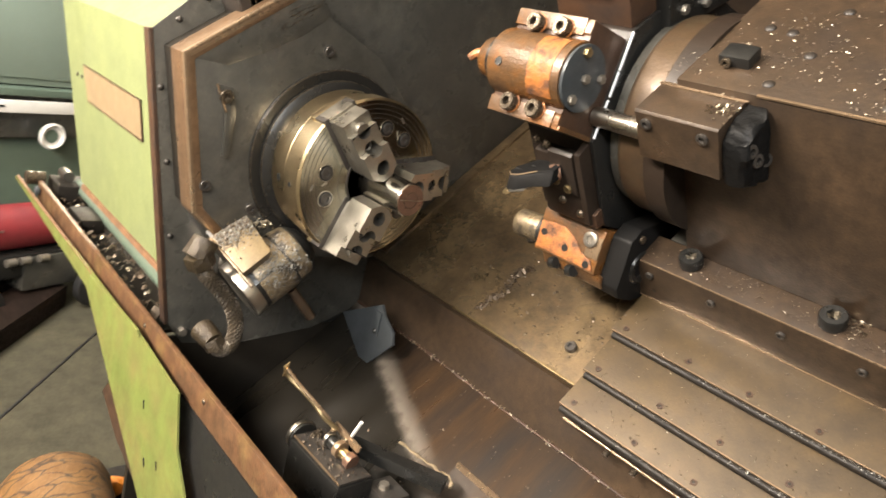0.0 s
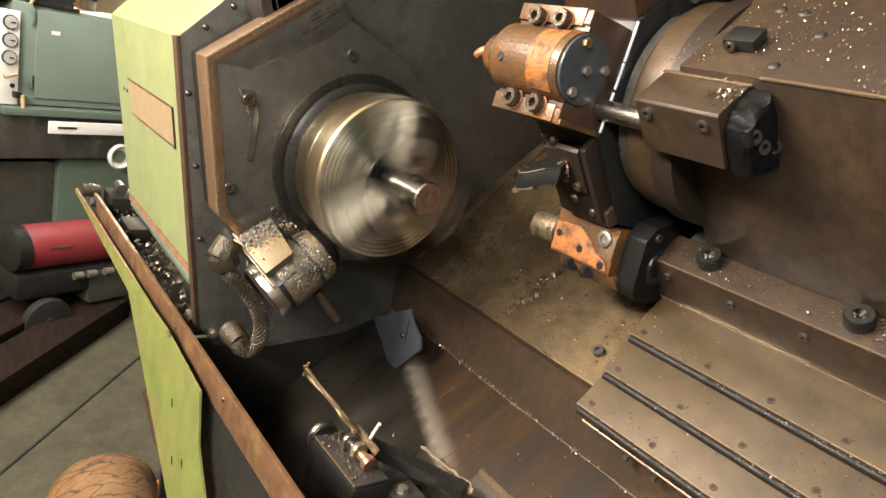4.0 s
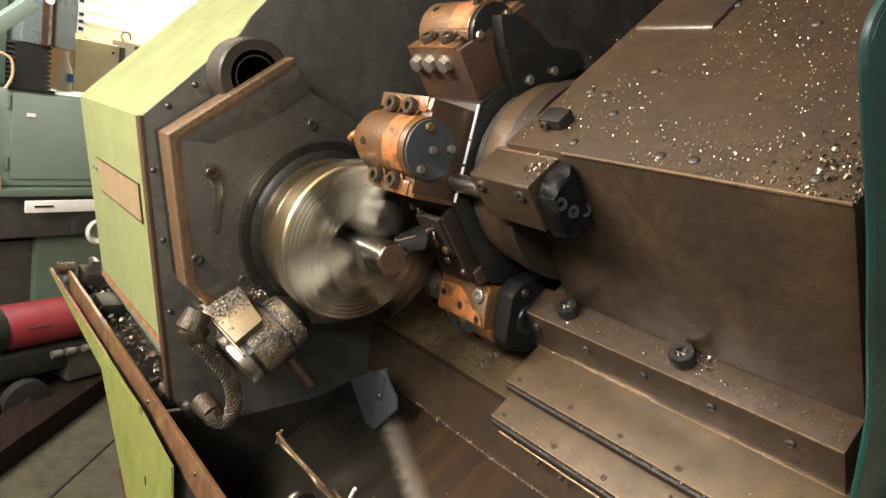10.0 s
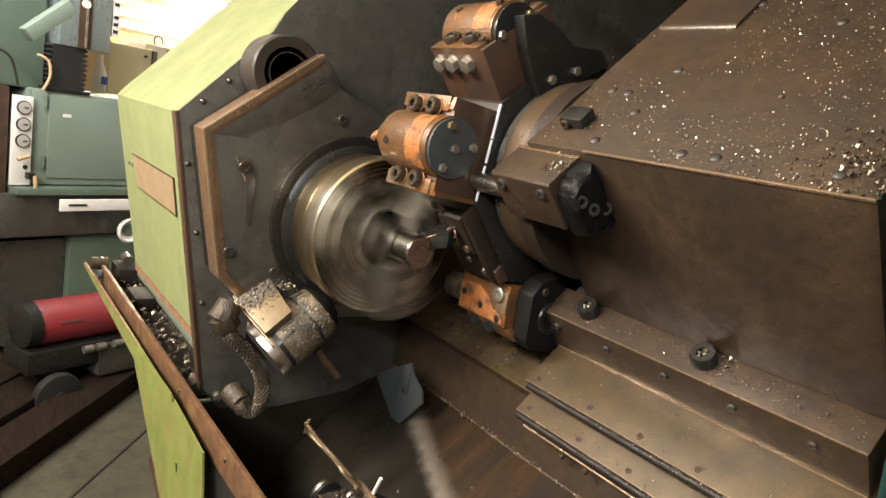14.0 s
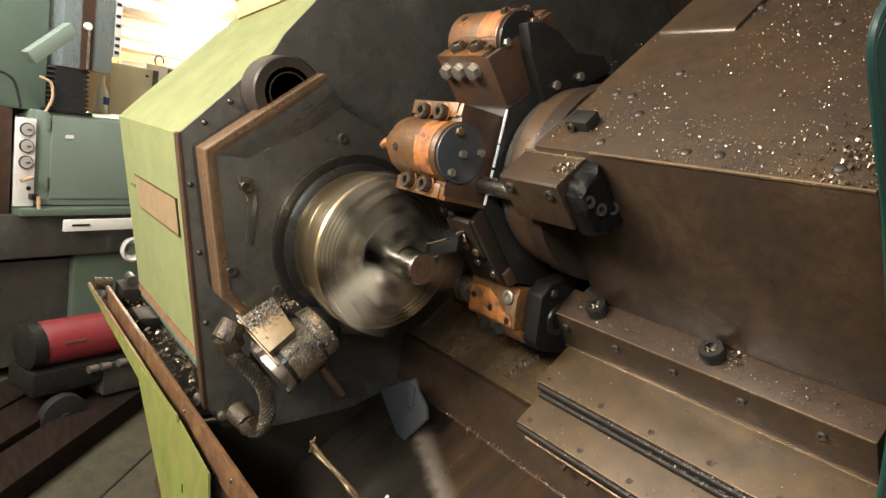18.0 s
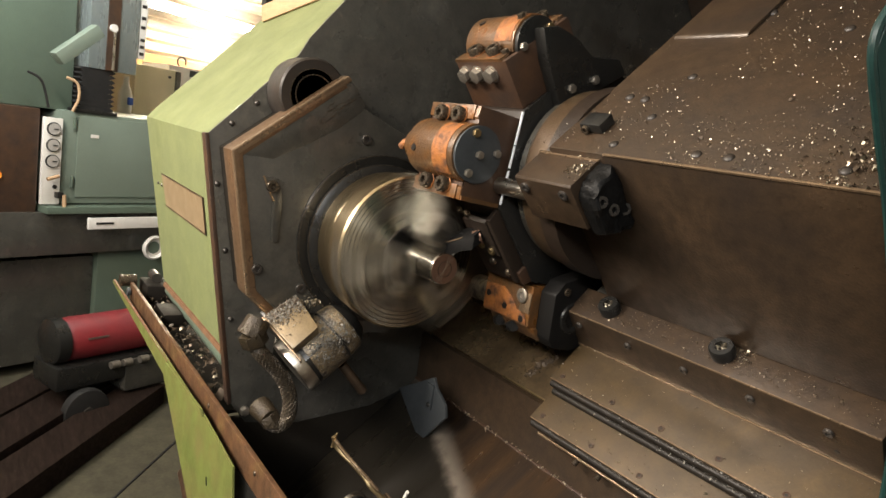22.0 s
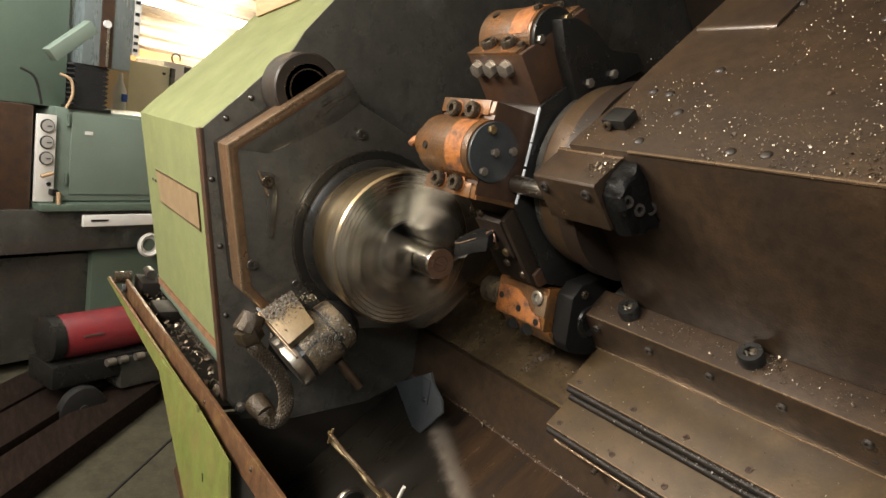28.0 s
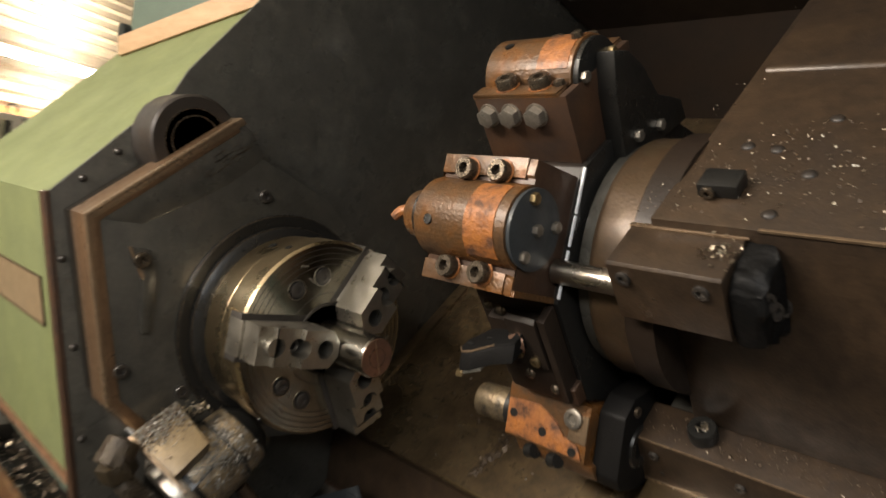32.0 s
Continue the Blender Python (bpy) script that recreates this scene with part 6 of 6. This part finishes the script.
def turret_housing():
    t = thing("turret_housing", (0.55, 0.3, 1.1), "brown oily turret housing scattered with bright chips", "housing")
    prof = [(0.959, 0.6552), (0.968, 0.9325), (1.62, 0.9325), (1.62, 0.655)]
    part("body", prism(prof, 0.376, 0.776, sn, 0.003), OILY_BROWN, t)
    part("ridge_strip", prism([(0.9668, 0.9305), (0.9668, 0.9334), (0.9700, 0.9334), (0.9700, 0.9305)], 0.47, 0.775, sn, 0.0006), WORN_LIT_EDGE, t, "worn bright ridge edge")
    part("round_shroud", lathe([(0.3492, 0.0), (0.3492, 0.1385), (0.3505, 0.1400), (0.3800, 0.1400), (0.3800, 0.0)], 72, Matrix.Translation((0, 0.252, 1.302))), ENCLOSURE, t)
    part("ledge", prism([(1.230, 0.9325), (1.60, 0.9325), (1.60, 0.942), (1.240, 0.9375), (1.234, 0.9365)], 0.386, 0.500, sn, 0.002), OILY_BROWN, t)
    bx = part("front_box", prism([(0.914, 0.855), (0.914, 0.9195), (0.9165, 0.9222), (0.9675, 0.9222), (0.9675, 0.855)], 0.357, 0.459, sn, 0.0006), OILY_BROWN, t, "dark brown box on the housing front")
    part("box_strip", prism([(0.9655, 0.9223), (0.9720, 0.9223), (0.9690, 0.9240), (0.9655, 0.9240)], 0.356, 0.462, sn), WORN_LIT_EDGE, bx)
    goo = prism([(0.917, 0.848), (0.917, 0.905), (0.932, 0.917), (0.967, 0.921), (0.967, 0.832), (0.94, 0.836)], 0.4591, 0.486, sn, 0.006)
    bmesh.ops.subdivide_edges(goo, edges=goo.edges[:], cuts=3, use_grid_fill=True)
    for v in goo.verts:
        if v.co.x > 0.462:
            v.co += Vector((0.008 * noise.noise(v.co * 70), 0.004 * noise.noise(v.co * 60 + Vector((5, 0, 0))), 0.004 * noise.noise(v.co * 60 + Vector((0, 5, 0)))))
    part("box_end", goo, GOO, bx, "lumpy black sealing compound")
    for p in ((0.928, 0.893), (0.940, 0.872), (0.957, 0.860)):
        part("end_screw", socket_screw(sn(0.483, *p), (1, -0.3, 0.1), 0.0078, 0.007), DARKSTEEL, bx)
    for x in (0.371, 0.441):
        part("box_screw", socket_screw(sn(x, 0.9142, 0.906), -sn(0, 1, 0), 0.0072, 0.0030), DARKSTEEL, bx)
    part("box_swarf", chips(46, lambda r: (sn(r.gauss(0.447, 0.008), r.gauss(0.945, 0.010), 0.9226 + 0.004 * r.random()), (r.uniform(-.7, .7), r.uniform(-.7, .7), 1)), 0.0042, 41, 0.6), CHIP, bx, kind="stuff")
    part("push_rod", rod((0.280, 0.104, 1.277), (0.3575, 0.104, 1.277), 0.0125, 28), STEEL, t, "bright steel push rod")
    cl = part("clamp_block", prism([(1.004, 0.9326), (1.030, 0.9326), (1.030, 0.9475), (1.004, 0.9465)], 0.405, 0.441, sn, 0.003), BLACK, t, "black clamp block")
    part("clamp_screw", socket_screw(sn(0.416, 1.0035, 0.9395), -sn(0, 1, 0), 0.006, 0.004), BOLT, cl)
    for x, u in ((0.471, 0.9887), (0.586, 0.9881), (0.6233, 0.9893), (0.7367, 0.9909), (0.4197, 1.0868), (0.447, 1.083), (0.4839, 1.0472), (0.4816, 1.1364), (0.62, 1.24), (0.50, 1.29)):
        part("button_screw", dome(sn(x, u, 0.9326), sn(0, 0, 1), 0.0064, 0.0032), DARK_BROWN, t)

    def spot(r):
        while True:
            x, u = r.uniform(0.36, 0.772), 0.972 + 0.62 * r.random() ** 1.4
            if noise.noise(Vector((x * 9, u * 9, 1.3))) + 0.5 * r.random() > 0.05 + 1.0 * (0.62 - x):
                return sn(x, u, 0.9330), sn(0, 0, 1)
    part("bright_swarf", chips(1150, spot, 0.0020, 21, 0.4), CHIP, t, kind="stuff")
    part("dark_swarf", chips(1300, spot, 0.0023, 22, 0.4), CHIP_DARK, t, kind="stuff")

    def heap(r):
        a, d = r.uniform(0, 6.28), abs(r.gauss(0, 0.030))
        return sn(min(0.775, 0.768 + d * math.cos(a)), max(0.97, 1.01 + d * math.sin(a) * 1.2), 0.9330 + max(0, 0.012 - d * 0.25) * r.random()), (r.uniform(-.7, .7), r.uniform(-.7, .7), 1)
    part("piled_swarf", chips(260, heap, 0.0042, 23, 0.6), CHIP, t, kind="stuff")
    part("piled_swarf", chips(170, heap, 0.0042, 24, 0.6), CHIP_DARK, t, kind="stuff")
    return t


HOUSING = turret_housing()


def slide_block():
    t = thing("slide_block", (0.55, 0.27, 1.05), "oily steel slide block with large socket screws", "slide block")
    part("block", prism([(0.908, 0.586), (0.915, 0.6525), (0.916, 0.6538), (0.9675, 0.655), (0.9675, 0.586)], 0.324, 0.776, sn, 0.002), OILY_BROWN, t)
    part("end_cover", prism([(0.968, 0.586), (0.968, 0.655), (1.55, 0.655), (1.55, 0.586)], 0.345, 0.776, sn), OILY, t)
    # Thin pale strip stands for the light caught by the top edge.
    part("edge_line", prism([(0.9147, 0.6524), (0.9160, 0.6524), (0.9163, 0.6541), (0.9156, 0.6541)], 0.326, 0.775, sn), WORN_LIT_EDGE, t, "pale strip for the lit top edge")
    # Pale strip paints the specular line where block and plate meet.
    part("seam_line", prism([(0.9066, 0.5853), (0.9078, 0.5853), (0.9080, 0.5864), (0.9068, 0.5864)], 0.326, 0.775, sn), WORN_LIT_EDGE, t, "pale strip for the specular foot line")
    for x in (0.394, 0.580):
        b = part("big_screw", socket_screw(sn(x, 0.9425, 0.655), sn(0, 0, 1), 0.0160, 0.0165), BLACK, t, "large socket cap screw filled with chips")
        part("swarf", chips(40, lambda r: (sn(x + r.uniform(-0.007, 0.007), 0.9425 + r.uniform(-0.007, 0.007), 0.6645), (r.uniform(-.5, .5), r.uniform(-.5, .5), 1)), 0.005, 31, 0.6), CHIP, b, kind="stuff")
    for x in (0.3455, 0.4410, 0.5353, 0.6295, 0.7218):
        part("front_screw", socket_screw(sn(x, 0.9126, 0.632), -sn(0, 1, 0), 0.0058, 0.004), DARKSTEEL, t)
        if x in (0.3455, 0.7218):
            part("dowel_hole", rod(sn(x + 0.006, 0.9094, 0.603), sn(x + 0.006, 0.914, 0.603), 0.003, 10), BLACK, t)
    part("swarf", chips(150, lambda r: (sn(r.uniform(0.33, 0.77), r.uniform(0.924, 0.957), 0.6555), sn(0, 0, 1)), 0.0016, 33, 0.4), CHIP, t, kind="stuff")
    part("dark_swarf", chips(320, lambda r: (sn(r.uniform(0.33, 0.77), r.uniform(0.924, 0.957), 0.6555), sn(0, 0, 1)), 0.0017, 34, 0.4), CHIP_DARK, t, kind="stuff")
    part("screw_swarf", chips(60, lambda r: (sn(r.gauss(0.604, 0.007), min(0.957, r.gauss(0.945, 0.008)), 0.6556), (r.uniform(-.5, .5), r.uniform(-.5, .5), 1)), 0.0027, 35, 0.6), CHIP, t, kind="stuff")
    return t


BLOCK = slide_block()


def cover_plate(x0, s0, s1, n, name_label):
    t = thing("way_cover_plate", sn(0.6, s0, n - 0.01), name_label, "way cover", "telescopic way covers")
    part("sheet", prism([(s0, n - 0.0025), (s0, n), (s1, n), (s1, n - 0.0025)], x0, 0.82, sn, 0.0006), PLATE, t)
    part("wiper", prism([(s0 + 0.005, n - 0.0105), (s0 + 0.009, n - 0.0105), (s0 + 0.009, n - 0.0026), (s0 + 0.005, n - 0.0026)], x0 + 0.012, 0.82, sn, 0.001), RUBBER, t, "black rubber wiper")
    part("wiper_rod", pipe([sn(x0 + 0.005 + k * (0.815 - x0 - 0.005) / 8, s0 - 0.0030, n - 0.0072) for k in range(9)], 0.0054, 12, None, 2), WIPER, t, "black rubber wiper roll")
    part("caked_swarf", chips(330, lambda r: ((lambda q: sn(x0 + 0.02 + (0.79 - x0) * q, s0 - 0.0030 + r.gauss(0, 0.0018), n - 0.0022 + r.gauss(0, 0.0008)))(r.random() ** 0.45), (r.uniform(-.6, .6), r.uniform(-.6, .2), 1)), 0.0021, int(n * 7000), 0.6), CHIP_GREY, t, kind="stuff")
    part("wiper_swarf", chips(26, lambda r: (sn(r.uniform(x0 + 0.01, 0.8), s0 - 0.0045, n - 0.004 - 0.006 * r.random()), -sn(0, 0.7, -0.7)), 0.0022, int(n * 9000), 0.5), CHIP, t, kind="stuff")
    k = 0
    x = x0 + 0.018
    while x < 0.8:
        flush = part("flush_screw", lathe([(0.0, 0.0046), (0.0007, 0.0044), (0.0007, 0.0032), (0.0001, 0.0028), (0.0001, 0.0)], 18, Matrix.Translation(sn(x, s0 + 0.012, n)) @ sn(0, 0, 1).to_track_quat("X", "Y").to_matrix().to_4x4()), RUST_DARK, t)
        part("slot", rod(sn(x, s0 + 0.012, n + 0.0001), sn(x, s0 + 0.012, n + 0.0004), 0.0020, 6), BLACK, flush)
        x += 0.085 if k else 0.10
        k += 1
    part("swarf", chips(60, lambda r: (sn(r.uniform(x0, 0.8), r.uniform(s0, min(s1, s0 + 0.11)), n + 0.0003), sn(0, 0, 1)), 0.0020, int(s0 * 1000), 0.4), CHIP, t, kind="stuff")
    part("dark_swarf", chips(260, lambda r: (sn(r.uniform(x0, 0.8), r.uniform(s0, min(s1, s0 + 0.11)), n + 0.0003), sn(0, 0, 1)), 0.0019, int(s0 * 1000) + 7, 0.4), CHIP_DARK, t, kind="stuff")
    part("worn_lip", prism([(s0 - 0.0003, n - 0.0024), (s0 - 0.0003, n + 0.0003), (s0 + 0.0013, n + 0.0003), (s0 + 0.0013, n - 0.0024)], x0 + 0.001, 0.819, sn), WORN_LIT_EDGE, t, "worn bright front lip")
    return t


PLATE_A = cover_plate(0.331, 0.831, 0.960, 0.5850, "brown oiled steel way cover plate beneath the block")
PLATE_B = cover_plate(0.3345, 0.758, 0.955, 0.5735, "brown oiled steel way cover plate in the middle")
PLATE_C = cover_plate(0.335, 0.700, 0.950, 0.5620, "stained steel way cover plate at the bottom")


def cover_stack():
    t = thing("folding_apron", sn(0.6, 0.69, 0.50), "stacked lower way cover lips with black apron", "way cover")
    for k in range(3):
        n = 0.5535 - 0.0085 * k
        s0 = 0.699 + 0.001 * k
        lip = part("lip", prism([(s0, n - 0.0022), (s0, n), (0.80, n), (0.80, n - 0.0022)], 0.3365 + 0.0015 * k, 0.82, sn), PLATE, t)
        part("lip_edge", prism([(s0 - 0.0007, n - 0.0024), (s0 - 0.0007, n + 0.0002), (s0 + 0.0006, n + 0.0002), (s0 + 0.0006, n - 0.0024)], 0.3368 + 0.0015 * k, 0.82, sn), WORN_LIT_EDGE, lip, "worn bright lip edge")
        part("lip_wiper", pipe([sn(0.352 + q * 0.0585, s0 + 0.0012, n - 0.0054) for q in range(9)], 0.0030, 10, None, 2), WIPER, t)
    part("bright_rod", rod(sn(0.338, 0.697, 0.526), sn(0.82, 0.697, 0.526), 0.0022, 12), WORN_LIT_EDGE, t, "pale worn lower lip")
    part("apron", prism([(0.708, 0.48), (0.708, 0.528), (0.74, 0.528), (0.74, 0.48)], 0.348, 0.82, sn, 0.002), BLACK, t)
    for x in (0.41, 0.455, 0.55):
        part("apron_screw", rod(sn(x, 0.7085, 0.505), sn(x, 0.692, 0.505), 0.0045, 12), BOLT, t)
    return t


STACK = cover_stack()


def carriage_guard():
    t = thing("carriage_guard", (0.80, 0.3, 0.95), "chipped dark teal guard plate with rolled edge", "guard")
    edge = [(-0.060, 1.435), (-0.085, 1.412), (-0.094, 1.384), (-0.060, 1.340), (-0.005, 1.2775), (0.060, 1.190), (0.118, 1.1087), (0.142, 1.0285), (0.165, 0.93)]
    part("plate", prism(edge + [(0.9, 0.93), (0.9, 2.0), (0.35, 2.0)], 0.800, 0.806, yz, 0.001), TEAL, t)
    part("rubber_edge", pipe([(0.803, u, v) for u, v in edge], 0.0032, 8), TEAL, t, "worn rolled edge")
    # Black block put into the gap beside the housing to keep it dark.
    part("gap_shade", prism([(0.10, 1.27), (0.27, 1.05), (0.6, 1.05), (0.6, 1.5), (0.3, 1.5)], 0.777, 0.7995, yz), BLACK, t)
    return t


GUARD = carriage_guard()

# ---- what moves ----
# seconds, way along the bed, way up the slope
SLIDE = ((0, 0.0000, -0.0010), (0.5, -0.0040, -0.0010), (1, -0.0040, -0.0010), (1.5, -0.0040, -0.0010), (2, -0.0040, -0.0010), (2.5, -0.0040, -0.0010), (3, -0.0040, -0.0010), (3.5, -0.0040, -0.0010), (5.5, -0.0960, -0.0650), (6, -0.1301, -0.0665), (6.5, -0.1316, -0.0677), (7, -0.1302, -0.0697), (8, -0.1301, -0.0729), (9, -0.1306, -0.0763), (10, -0.1304, -0.0795), (11, -0.1311, -0.0827), (11.5, -0.1321, -0.0854), (12, -0.1314, -0.0862), (13, -0.1319, -0.0882), (14, -0.1322, -0.0913), (14.5, -0.1315, -0.0770), (16.5, -0.1365, -0.0672), (17, -0.1388, -0.0676), (18, -0.1418, -0.0671), (19, -0.1449, -0.0675), (20, -0.1486, -0.0674), (21, -0.1522, -0.0671), (22, -0.1550, -0.0672), (23, -0.1594, -0.0670), (24, -0.1607, -0.0680), (25, -0.1653, -0.0670), (25.5, -0.1421, -0.0685), (26, -0.1334, -0.0686), (26.5, -0.1312, -0.0693), (28.5, -0.0849, -0.0672), (29, -0.0446, -0.0673), (29.5, -0.0116, -0.0666), (30, -0.0103, -0.0669), (30.5, -0.0114, -0.0673), (31, -0.0084, -0.0662), (31.5, -0.0097, -0.0665), (32, 0.0018, -0.0658))


def spin(t):
    """Turn of the chuck in degrees: it runs up at 3.2 s, holds its speed and runs down before 31.2 s."""
    full, up0, up1, dn0, dn1 = 2600.0, 3.2, 3.9, 30.2, 31.15
    turn = 0.0
    if t > up0:
        k = min(t, up1) - up0
        turn += full * k * k / (2 * (up1 - up0))
    if t > up1:
        turn += full * (min(t, dn0) - up1)
    if t > dn0:
        k = min(t, dn1) - dn0
        turn += full * (k - k * k / (2 * (dn1 - dn0)))
    return turn


def motions():
    last = spin(32.0)
    want = 46.9 + 120.0 * round((last - 46.9) / 120.0)
    for ob in (CHUCK_THING, BAR_THING):
        b = BASE[ob]
        rows = [(0.0, pose(*b))]
        for k in range(94, 938):
            t = k / 30
            rows.append((t, pose(*b, spin(t) * want / last)))
        rows.append((32.0, pose(*b, want)))
        walk(ob, rows)
    for ob, share in ((TURRET, 1), (HOUSING, 1), (BLOCK, 1), (PLATE_A, 1), (PLATE_B, 0), (PLATE_C, 0), (STACK, 0), (GUARD, 0)):
        b = BASE[ob]
        walk(ob, [(t, pose(*(b + sn(dx, share * ds, 0)))) for t, dx, ds in SLIDE])


motions()
